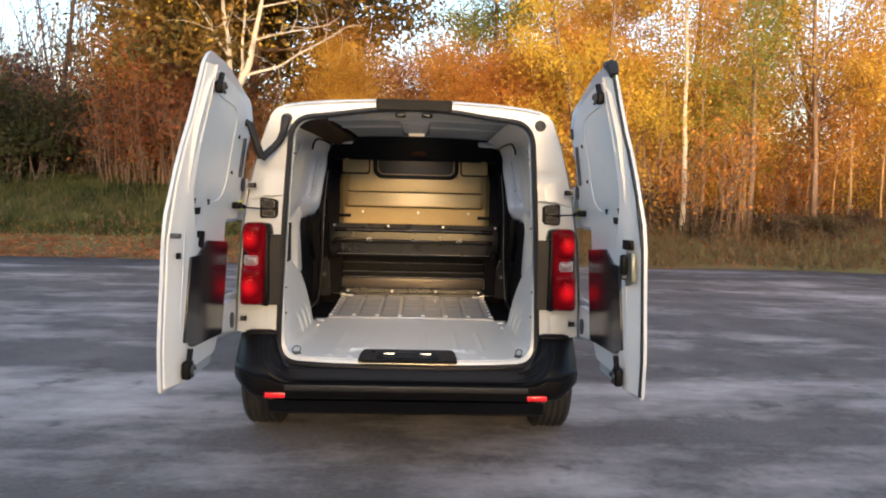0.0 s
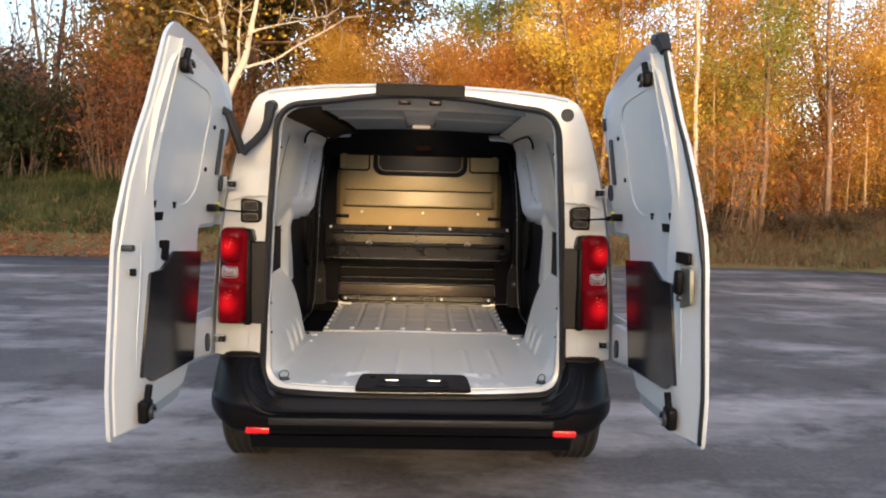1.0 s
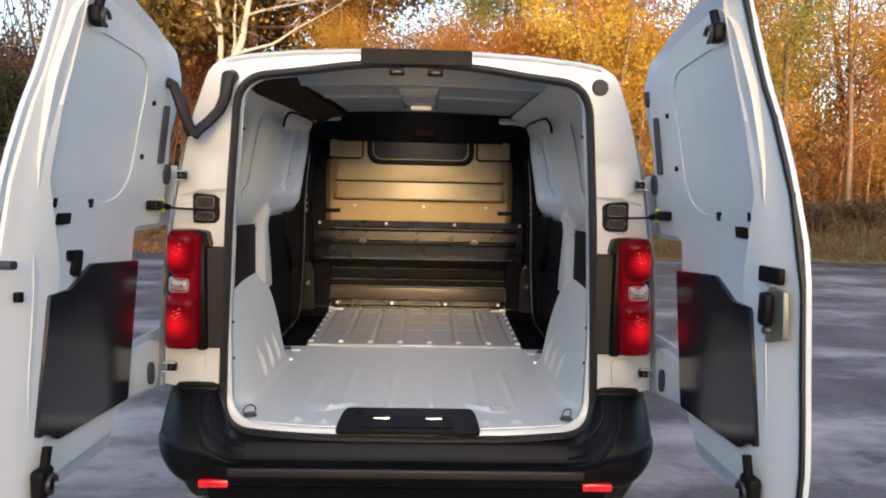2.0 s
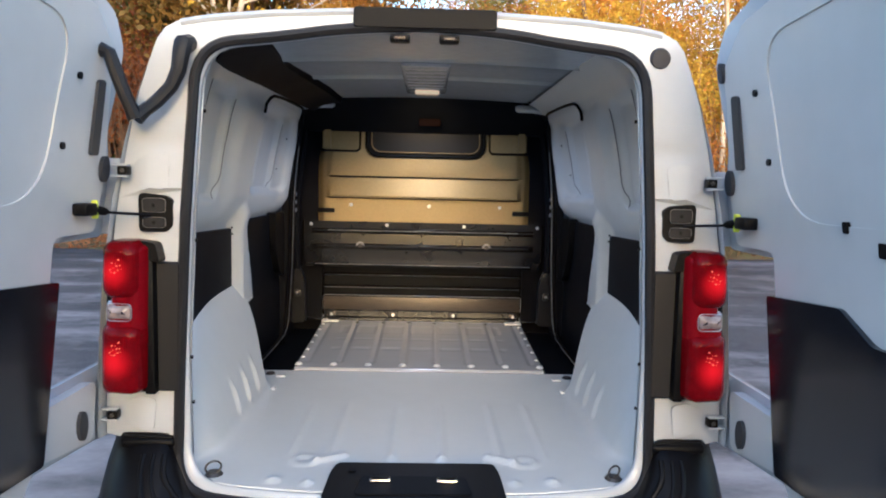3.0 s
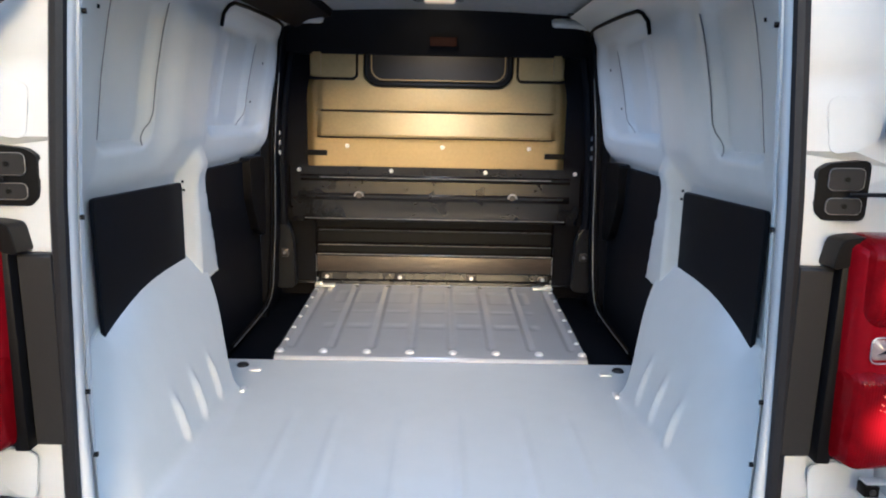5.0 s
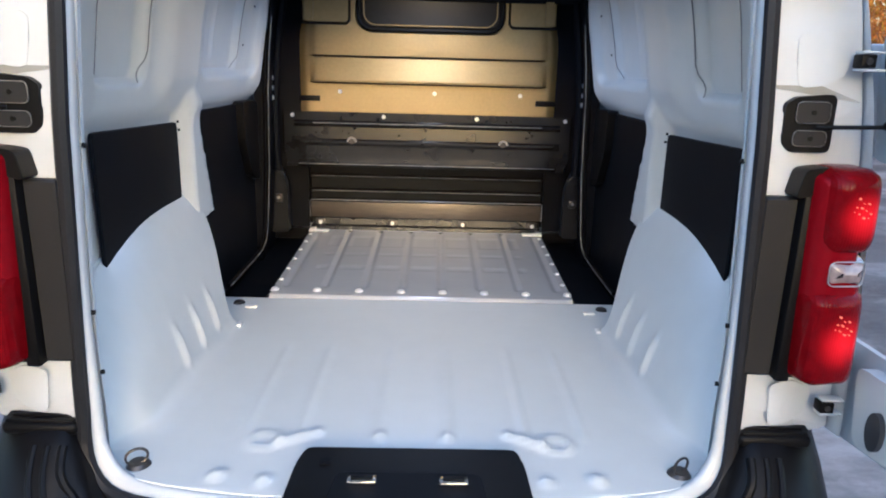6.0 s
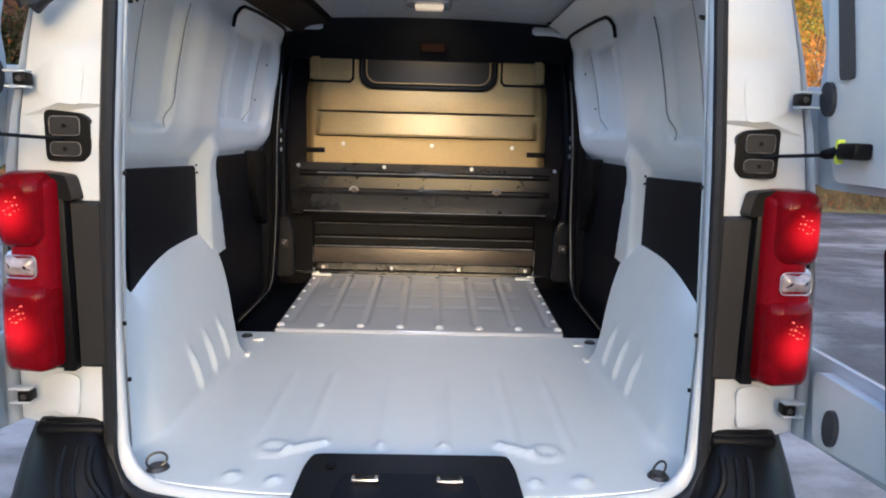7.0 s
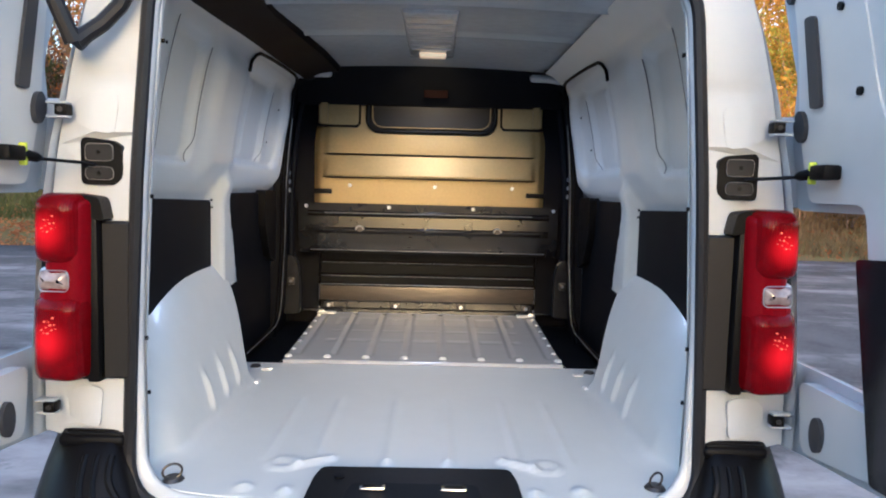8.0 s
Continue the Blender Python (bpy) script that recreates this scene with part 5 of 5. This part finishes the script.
# ---- trees, thickets and grass ----
def quads_mesh(name, centres, sizes, mat, rng, aspect=0.6, flat=0.0, upright=False):
    """Many small loose leaves as quads bent along the middle, one mesh."""
    n = len(centres)
    c = np.asarray(centres, dtype=np.float64)
    sz = np.asarray(sizes, dtype=np.float64).reshape(n, 1)
    a = rng.normal(size=(n, 3))
    if upright:
        a = a * (0.35, 0.35, 0.0) + (0, 0, 1)
    a /= np.linalg.norm(a, axis=1, keepdims=True)
    b = rng.normal(size=(n, 3)) * (1, 1, 1 - flat)
    b -= a * np.sum(a * b, axis=1, keepdims=True)
    b /= np.linalg.norm(b, axis=1, keepdims=True) + 1e-9
    v = np.stack([c - a * sz, c + b * sz * aspect, c + a * sz, c - b * sz * aspect], axis=1).reshape(-1, 3)
    me = bpy.data.meshes.new(name)
    me.vertices.add(4 * n)
    me.vertices.foreach_set("co", v.ravel())
    me.loops.add(4 * n)
    me.loops.foreach_set("vertex_index", np.arange(4 * n, dtype=np.int32))
    me.polygons.add(n)
    me.polygons.foreach_set("loop_start", np.arange(0, 4 * n, 4, dtype=np.int32))
    me.update(calc_edges=True)
    me.materials.append(mat)
    return new(name, me)


def stems_mesh(name, paths, mat, seg=5):
    """Tapered stems, each a list of (point, radius), joined into one mesh."""
    verts, faces = [], []
    for path in paths:
        base = len(verts)
        k = len(path)
        up = None
        for i, (p, r) in enumerate(path):
            d = (path[min(k - 1, i + 1)][0] - path[max(0, i - 1)][0])
            d = d.normalized() if d.length > 1e-6 else Vector((0, 0, 1))
            up = d.orthogonal().normalized() if up is None else (up - d * up.dot(d)).normalized()
            side = d.cross(up)
            for j in range(seg):
                t = 2 * math.pi * j / seg
                verts.append(p + up * r * math.cos(t) + side * r * math.sin(t))
        for i in range(k - 1):
            for j in range(seg):
                a, b = base + i * seg + j, base + i * seg + (j + 1) % seg
                faces.append((a, b, b + seg, a + seg))
    me = bpy.data.meshes.new(name)
    me.from_pydata([tuple(v) for v in verts], [], faces)
    me.polygons.foreach_set("use_smooth", [True] * len(me.polygons))
    me.materials.append(mat)
    return new(name, me)


def grow(rng, start, direction, length, r0, r1, steps=7, wander=0.12, lift=0.0):
    p, d = Vector(start), Vector(direction).normalized()
    out = [(p.copy(), r0)]
    for i in range(1, steps + 1):
        d = (d + Vector(rng.normal(size=3) * wander) + Vector((0, 0, lift))).normalized()
        p = p + d * length / steps
        out.append((p.copy(), lerp(r0, r1, i / steps)))
    return out


def tree(name, x, y, height, girth, bark, leaf, leaves, seed, label, category="tree", crown_from=0.3, spread=0.32, limbs=16, stems=1, size=0.075, lean=0.05, clump=0.42, rise=0.55, twigs=4):
    rng = np.random.default_rng(seed)
    z = ground_height(x, y) - 0.05
    root = new(name)
    root.location = (x, y, z)
    paths, anchors = [], []
    for k in range(stems):
        d = Vector((rng.normal() * lean * (1 + 1.5 * (stems > 1)), rng.normal() * lean, 1))
        trunk = grow(rng, (0.12 * k * (-1) ** k, 0.08 * k, 0), d, height * (1 - 0.12 * k), girth * (1 - 0.2 * k), girth * 0.12, 12, 0.045, 0.03)
        paths.append(trunk)
        for i in range(limbs // stems):
            f = lerp(crown_from, 0.97, (i + rng.random()) / (limbs // stems))
            q = f * 12
            i0 = min(11, int(q))
            p = trunk[i0][0].lerp(trunk[i0 + 1][0], q - i0)
            a = rng.random() * 2 * math.pi
            ln = height * spread * (1.15 - 0.75 * f) * lerp(0.7, 1.2, rng.random())
            limb = grow(rng, p, (math.cos(a), math.sin(a), rise * lerp(0.5, 1.4, rng.random())), ln, girth * 0.32 * (1.1 - f), girth * 0.04, 6, 0.16, 0.03)
            paths.append(limb)
            for j in range(twigs):
                g = 2 + int(rng.random() * 4)
                tw = grow(rng, limb[g][0], (limb[g][0] - limb[g - 1][0]).normalized() + Vector(rng.normal(size=3) * 0.6), ln * 0.45, girth * 0.06, girth * 0.015, 4, 0.2, 0.02)
                paths.append(tw)
                anchors += [tw[2][0], tw[4][0]]
            anchors += [limb[3][0], limb[5][0], limb[6][0]]
    trunk_ob = stems_mesh("trunk", paths, bark, 6)
    trunk_ob.parent = root
    if leaves:
        leaves = int(leaves * 2.6)
        pick = rng.integers(0, len(anchors), leaves)
        base = np.array([tuple(a) for a in anchors])[pick]
        c = base + rng.normal(size=(leaves, 3)) * clump * np.array((1, 1, 0.75)) * (0.4 + rng.random((leaves, 1)))
        leaves_size = size * 0.6
        crown = quads_mesh("crown", c, leaves_size * (0.6 + 0.8 * rng.random(leaves)), leaf, rng)
        crown.parent = root
    return tagged(root, label, category, group="trees behind the yard")


def shrub(name, x, y, height, width, stems, leaf, leaves, seed, label, bark=None, size=0.05):
    rng = np.random.default_rng(seed)
    root = new(name)
    root.location = (x, y, ground_height(x, y) - 0.05)
    paths, anchors = [], []
    for k in range(stems):
        a, r = rng.random() * 6.283, width * 0.5 * rng.random() ** 0.7
        d = Vector((math.cos(a) * 0.35 * rng.random(), math.sin(a) * 0.3 * rng.random(), 1))
        st = grow(rng, (r * math.cos(a), r * math.sin(a) * 0.7, 0), d, height * lerp(0.55, 1.1, rng.random()), 0.016, 0.004, 7, 0.10)
        paths.append(st)
        for j in range(3):
            g = 2 + int(rng.random() * 5)
            tw = grow(rng, st[g][0], Vector(rng.normal(size=3)) + Vector((0, 0, 0.9)), height * 0.22, 0.007, 0.003, 4, 0.2)
            paths.append(tw)
            anchors += [tw[2][0], tw[4][0]]
    so = stems_mesh("brushwood", paths, bark or TWIG, 4)
    so.parent = root
    if leaves:
        pick = rng.integers(0, len(anchors), leaves)
        c = np.array([tuple(a) for a in anchors])[pick] + rng.normal(size=(leaves, 3)) * 0.16
        fo = quads_mesh("foliage", c, size * (0.6 + 0.8 * rng.random(leaves)), leaf, rng)
        fo.parent = root
    return tagged(root, label, "shrub", group="shrubs on the bank")


def forked_birch():
    """The pale birch beside the van: it forks above the roof into bare leaning stems with long twigs."""
    rng = np.random.default_rng(11)
    x, y = -4.08, 12.3
    root = new("birch_tree")
    root.location = (x, y, ground_height(x, y) - 0.05)
    g = root.location.z

    def run(points, r0, r1):
        pts = [Vector(p) - Vector((0, 0, g)) for p in points]
        k = 5
        fine = []
        for a, b in zip(pts, pts[1:]):
            fine += [a.lerp(b, i / k) for i in range(k)]
        fine.append(pts[-1])
        n = len(fine) - 1
        return [(p + Vector((math.sin(i * 0.9 + r0 * 90) * 0.02, 0, 0)), lerp(r0, r1, i / n)) for i, p in enumerate(fine)]
    paths = [run([(-1.35, 0, g), (-0.85, 0, 2.3), (-0.38, 0, 3.3)], 0.14, 0.11), run([(-0.38, 0, 3.25), (-0.32, 0.1, 4.3), (-0.42, 0.1, 5.2), (-0.55, 0.1, 6.4), (-0.75, 0.2, 9.0)], 0.075, 0.02),
             run([(-0.38, 0, 3.25), (0.08, 0, 4.3), (0.26, 0, 5.0), (0.44, 0, 6.2), (0.9, -0.1, 9.5)], 0.095, 0.02), run([(-0.2, 0.1, 3.7), (-0.08, 0.2, 4.4), (-0.05, 0.2, 5.4), (0.02, 0.2, 7.5)], 0.05, 0.012),
             run([(0.06, 0, 4.15), (0.8, -0.1, 4.35), (1.5, -0.2, 4.75), (2.4, -0.3, 5.25)], 0.035, 0.007), run([(0.24, 0, 4.95), (0.8, 0.1, 5.15), (1.9, 0.2, 5.4)], 0.03, 0.006),
             run([(0.38, 0, 5.7), (0.9, 0.1, 5.85), (1.7, 0.2, 6.1)], 0.025, 0.006), run([(-0.36, 0, 4.6), (-0.8, 0, 5.3), (-1.4, 0.1, 6.3)], 0.03, 0.008), run([(0.42, 0, 6.0), (0.2, 0.2, 6.6), (-0.2, 0.3, 7.6)], 0.025, 0.006)]
    tips = []
    for p in paths[1:]:
        for j in range(6):
            q = p[int(rng.integers(len(p) // 3, len(p)))][0]
            tw = grow(rng, q, Vector(rng.normal(size=3)) + Vector((0, 0, 0.5)), rng.uniform(0.4, 1.1), 0.010, 0.003, 5, 0.2)
            paths.append(tw)
            tips.append(tw[-1][0])
    stems_mesh("trunk", paths, BIRCHBARK, 7).parent = root
    c = np.array([tuple(tips[i]) for i in rng.integers(0, len(tips), 500)]) + rng.normal(size=(500, 3)) * 0.25
    quads_mesh("crown", c, 0.045 * (0.6 + 0.8 * rng.random(500)), L_GOLD, rng).parent = root
    tagged(root, "pale forked birch with leaning bare stems and long twigs", "tree", group="trees behind the yard")


def planting():
    # the two birches that stand out
    forked_birch()
    tree("birch_tree", 6.58, 13.05, 12.5, 0.070, BIRCHBARK, L_GOLD, 1500, 12, "slender straight pale birch among golden trees", crown_from=0.42, limbs=14, spread=0.18, lean=0.01, twigs=3)
    # pine with rusty needles behind the left birch
    tree("pine_tree", -5.2, 16.5, 13.0, 0.20, BARK, L_PINE, 64000, 13, "broad pine with green and rusty foliage", crown_from=0.26, limbs=64, spread=0.40, size=0.125, rise=0.10, clump=0.55)
    tree("autumn_tree", -8.0, 17.5, 9.5, 0.14, BARK, L_ORANGE, 9000, 14, "orange leaved tree by the pine", crown_from=0.22, limbs=22, spread=0.30, size=0.055)
    tree("autumn_tree", -2.4, 17.0, 5.6, 0.10, BARK, L_ORANGE, 13000, 15, "orange leaved tree behind the yard", crown_from=0.15, limbs=22, spread=0.30, size=0.055)
    tree("autumn_tree", -6.7, 15.6, 6.6, 0.09, BARK, L_RUST, 13000, 16, "rust leaved tree in front of the pine", crown_from=0.2, limbs=22, spread=0.30, size=0.050)
    # lower orange thicket behind the van
    for i, (x, y, h, leaf) in enumerate(((-1.5, 14.8, 4.3, L_ORANGE), (0.2, 15.6, 4.7, L_RUST), (1.3, 14.6, 4.4, L_ORANGE), (2.4, 15.4, 4.8, L_ORANGE), (3.3, 14.5, 5.0, L_GOLD))):
        tree("autumn_tree", x, y, h, 0.07, BARK, leaf, 13000, 20 + i, "low bushy tree with rust orange leaves", crown_from=0.08, limbs=18, spread=0.34, size=0.042, stems=2)
    tree("autumn_tree", 2.2, 21.5, 10.4, 0.16, BARK, L_OLIVE, 16000, 31, "tall tree with yellow-green leaves", crown_from=0.3, limbs=22, spread=0.30, size=0.07)
    # golden wood
    gold = ((4.3, 13.2, 9.5, 2), (5.5, 16.0, 11, 1), (7.4, 15.0, 11.5, 1), (8.4, 13.3, 9.8, 1), (9.2, 16.4, 12, 2), (10.6, 14.2, 11, 1), (11.8, 16.0, 11.5, 1), (13.0, 13.8, 10, 2), (14.6, 15.6, 11, 1), (16.5, 14.5, 10.5, 1), (18.5, 16, 11, 1))
    for i, (x, y, h, st) in enumerate(gold):
        tree("autumn_tree", x, y, h, 0.085, BARK, (L_GOLD, L_ORANGE, L_GOLD, L_OLIVE, L_YELLOW, L_GOLD, L_ORANGE, L_GOLD, L_YELLOW, L_GOLD, L_GOLD)[i], (13000, 11000, 6000, 6500, 7500, 4500, 5500, 8000, 8000, 9000, 9000)[i], 40 + i, "tall thin-stemmed tree with golden autumn leaves", crown_from=0.14, limbs=26, spread=0.22, size=0.058, stems=st, rise=0.9, clump=0.32)
    # bare tree over the dark thicket
    tree("bare_tree", -10.2, 16.2, 9.0, 0.10, TWIG, L_BROWN, 120, 61, "bare dark tree over the thicket", crown_from=0.25, limbs=30, spread=0.28, rise=0.9, twigs=9)
    tree("bare_tree", -13.5, 17.5, 9.5, 0.13, TWIG, L_BROWN, 120, 62, "bare dark tree over the thicket", crown_from=0.25, limbs=30, spread=0.28, rise=0.9, twigs=9)
    for i, (x, y, h) in enumerate(((-8.9, 18.2, 9.0), (-11.6, 18.6, 10.0), (-15.2, 18.0, 9.0), (-12.6, 15.4, 7.0))):
        tree("bare_tree", x, y, h, 0.06, TWIG, L_BROWN, 60, 63 + i, "thin bare grey tree over the thicket", crown_from=0.2, limbs=34, spread=0.24, rise=1.1, twigs=11)
    # thin saplings
    kinds = [tree("sapling", 5.0 + 1.1 * k, 13.4, 6.4, 0.030, GOLDBARK, L_GOLD if k % 2 else L_ORANGE, 900, 70 + k, "thin sapling with sparse golden leaves", crown_from=0.15, limbs=10, spread=0.15, size=0.06, rise=1.2, lean=0.03, twigs=2) for k in range(4)]
    rng = np.random.default_rng(5)
    for i in range(46):
        x, y = rng.uniform(3.6, 18), rng.uniform(13.1, 17.5)
        copy_thing(kinds[i % 4], pose(x, y, ground_height(x, y) - 0.05, 0, 0, rng.uniform(0, 360)) @ Matrix.Scale(rng.uniform(0.7, 1.25), 4))
    # dark thicket on the left
    bushes = [shrub("shrub", -7.6 - 1.5 * k, 15.8 + 0.4 * k, 3.3, 2.4, 46, (L_BROWN, L_BROWN, L_RUST)[k], 1300, 80 + k, "dense thicket of bare brown twigs with withered leaves") for k in range(3)]
    for i in range(20):
        x, y = rng.uniform(-19, -5.6), rng.uniform(15.6, 18.5)
        copy_thing(bushes[i % 3], pose(x, y, ground_height(x, y) - 0.05, 0, 0, rng.uniform(0, 360)) @ Matrix.Scale(rng.uniform(0.75, 1.2), 4))
    rusty = [shrub("shrub", -6.6 - 1.2 * k, 15.2, 3.4, 2.0, 40, L_RUST, 1500, 86 + k, "thicket of pale stems with rust brown leaves", bark=BARK) for k in range(2)]
    for i in range(6):
        x, y = rng.uniform(-8.6, -4.8), rng.uniform(15.0, 16.4)
        copy_thing(rusty[i % 2], pose(x, y, ground_height(x, y) - 0.05, 0, 0, rng.uniform(0, 360)) @ Matrix.Scale(rng.uniform(0.8, 1.15), 4))
    for i, (x, y, h) in enumerate(((-10.6, 15.0, 2.5), (-12.0, 15.2, 3.2), (-13.8, 15.5, 3.4))):
        shrub("evergreen_shrub", x, y, h, 2.2, 40, L_DARK, 5200, 90 + i, "dark evergreen bush on the bank", size=0.06)
    # Dark scrub added to stand for the shadow band at the trees' foot.
    bramble = [shrub("bramble", 4.0 + 1.5 * k, 13.1, 0.95, 2.0, 34, L_FOOTSHADE, 1500, 110 + k, "low dark scrub added for the shade under the trees", size=0.045) for k in range(2)]
    for i in range(18):
        x, y = -1.5 + 1.15 * i + rng.uniform(-0.4, 0.4), rng.uniform(12.7, 13.5)
        copy_thing(bramble[i % 2], pose(x, y, ground_height(x, y) - 0.05, 0, 0, rng.uniform(0, 360)) @ Matrix.Scale(rng.uniform(0.4, 0.72), 4))
    gold_bush = [shrub("shrub", 5.0 + 2.2 * k, 13.2, 2.6, 2.6, 40, L_ORANGE if k else L_GOLD, 1200, 95 + k, "golden undergrowth of thin stems and leaves", bark=BARK) for k in range(2)]
    for i in range(16):
        x, y = rng.uniform(-3.0, 18), rng.uniform(13.6, 16.5)
        copy_thing(gold_bush[i % 2], pose(x, y, ground_height(x, y) - 0.05, 0, 0, rng.uniform(0, 360)) @ Matrix.Scale(rng.uniform(0.7, 1.2), 4))


def far_woods():
    """Woods behind the first trees, as uncountable foliage and stems."""
    rng = np.random.default_rng(77)
    for name, x0, x1, top, leaf, n, label in (("far_woods", -12, -3.2, 6.6, L_ORANGE, 80000, "orange woods behind the first trees"), ("far_woods", -3.2, 9, 6.6, L_RUST, 80000, "rust woods behind the first trees"), ("far_woods", 5, 12.5, 7.0, L_GOLD, 70000, "golden woods behind the first trees"), ("far_woods", 12.5, 32, 5.6, L_ORANGE, 60000, "low orange woods behind the first trees"), ("far_woods", -34, -9, 6.2, L_BROWN, 190000, "dull brown woods behind the thicket")):
        xs = rng.uniform(x0, x1, n)
        ys = rng.uniform(19, 27, n)
        h = top * (0.72 + 0.28 * np.sin(xs * 0.9) * np.sin(xs * 0.37 + ys)) * (1 - 0.42 * np.exp(-((xs + 11.4) / 1.1) ** 2)) * rng.random(n) ** 0.8
        ob = quads_mesh(name, np.stack([xs, ys, h + 0.6], axis=1), 0.072 * (0.6 + 0.8 * rng.random(n)), leaf, rng)
        tagged(ob, label, "woods", kind="stuff")
    rows = []
    for i in range(121):
        x = -60 + i
        h = 3.6 + 0.9 * noise.noise((x * 0.3, 1, 0)) + 0.4 * noise.noise((x * 1.1, 5, 0))
        rows.append([(x, 28, 0.3), (x, 28.3, h * 0.7), (x, 29, h), (x, 30, 0.3)])
    tagged(finish("far_woods", loft(rows), L_RUST, 60), "low brown woods far behind the trees", "woods", kind="stuff")
    paths = []
    for i in range(150):
        x, y = rng.uniform(-30, 30), rng.uniform(18, 26)
        paths.append(grow(rng, (x, y, 0.5), (rng.normal() * 0.05, 0, 1), rng.uniform(6, 11), 0.06, 0.015, 6, 0.05))
    tagged(stems_mesh("far_trunks", paths, GOLDBARK, 4), "thin far trunks in the woods", "woods", kind="stuff")
    paths = []
    for i in range(900):
        x, y = rng.uniform(-32, -8.5), rng.uniform(18.5, 27)
        z = rng.uniform(2.5, 6.5)
        paths.append(grow(rng, (x, y, z), (rng.normal() * 0.5, rng.normal() * 0.3, 1), rng.uniform(1.8, 4.2), 0.022, 0.006, 6, 0.16))
    tagged(stems_mesh("far_branches", paths, HAZEBARK, 4), "bare purple-grey branches behind the thicket", "woods", kind="stuff")
    # unseen wood added across the yard to keep low sun off the van
    rows, leaves = [], []
    for i in range(121):
        x = -150 + 2.5 * i
        # made taller on the left so that it shades the thicket
        h = lerp(10.5, 6.0, smoothstep(x, -7, -2)) + 0.9 * noise.noise((x * 0.21, 3, 0)) + 0.5 * noise.noise((x * 0.9, 7, 0))
        rows.append([(x, -38.5, -0.1), (x, -38.8, h * 0.6), (x, -40, h), (x, -41.5, h * 0.6), (x, -42, -0.1)])
        leaves += [(x + rng.uniform(-1.3, 1.3), -39 + rng.uniform(-1.2, 1.0), h * rng.random() ** 0.6 + 0.1) for _ in range(50)]
    ob = finish("far_woods", loft(rows), L_DARK, 60)
    tagged(ob, "unseen dark wood added across the yard to block the low sun", "woods", kind="stuff")
    ob2 = quads_mesh("far_woods", leaves, 0.5 * (0.6 + 0.8 * rng.random(len(leaves))), L_DARK, rng)
    tagged(ob2, "dark leaves of the unseen wood added to block the sun", "woods", kind="stuff")


def verge():
    rng = np.random.default_rng(9)

    def scatter(name, n, x0, x1, d0, d1, size, leaf, label, upright, cat):
        c, k = [], 0
        while len(c) < n:
            x = rng.uniform(x0, x1)
            y = 11.3 + 0.35 * math.sin(x * 0.31) + 0.25 * math.sin(x * 0.83 + 1) + rng.uniform(d0, d1)
            c.append((x, y, ground_height(x, y) + (size * 0.7 if upright else 0.012)))
        ob = quads_mesh(name, c, size * (0.5 + rng.random(n)), leaf, rng, 0.12 if upright else 0.7, 0.3, upright)
        tagged(ob, label, cat, kind="stuff")
    scatter("grass", 36000, -22, -2.5, 1.3, 5.5, 0.10, GRASS, "green grass on the bank", True, "grass")
    scatter("dry_grass", 36000, -2.5, 20, 0.1, 5.0, 0.11, DRYGRASS, "dry yellow-brown grass on the bank", True, "grass")
    scatter("fallen_leaves", 9000, -22, -2, -0.3, 1.9, 0.05, LITTER, "reddish fallen leaves along the asphalt edge", False, "leaves")
    scatter("fallen_leaves", 5000, -2, 20, 0.0, 4.0, 0.05, L_RUST, "brown fallen leaves in the dry grass", False, "leaves")


planting()
far_woods()
verge()
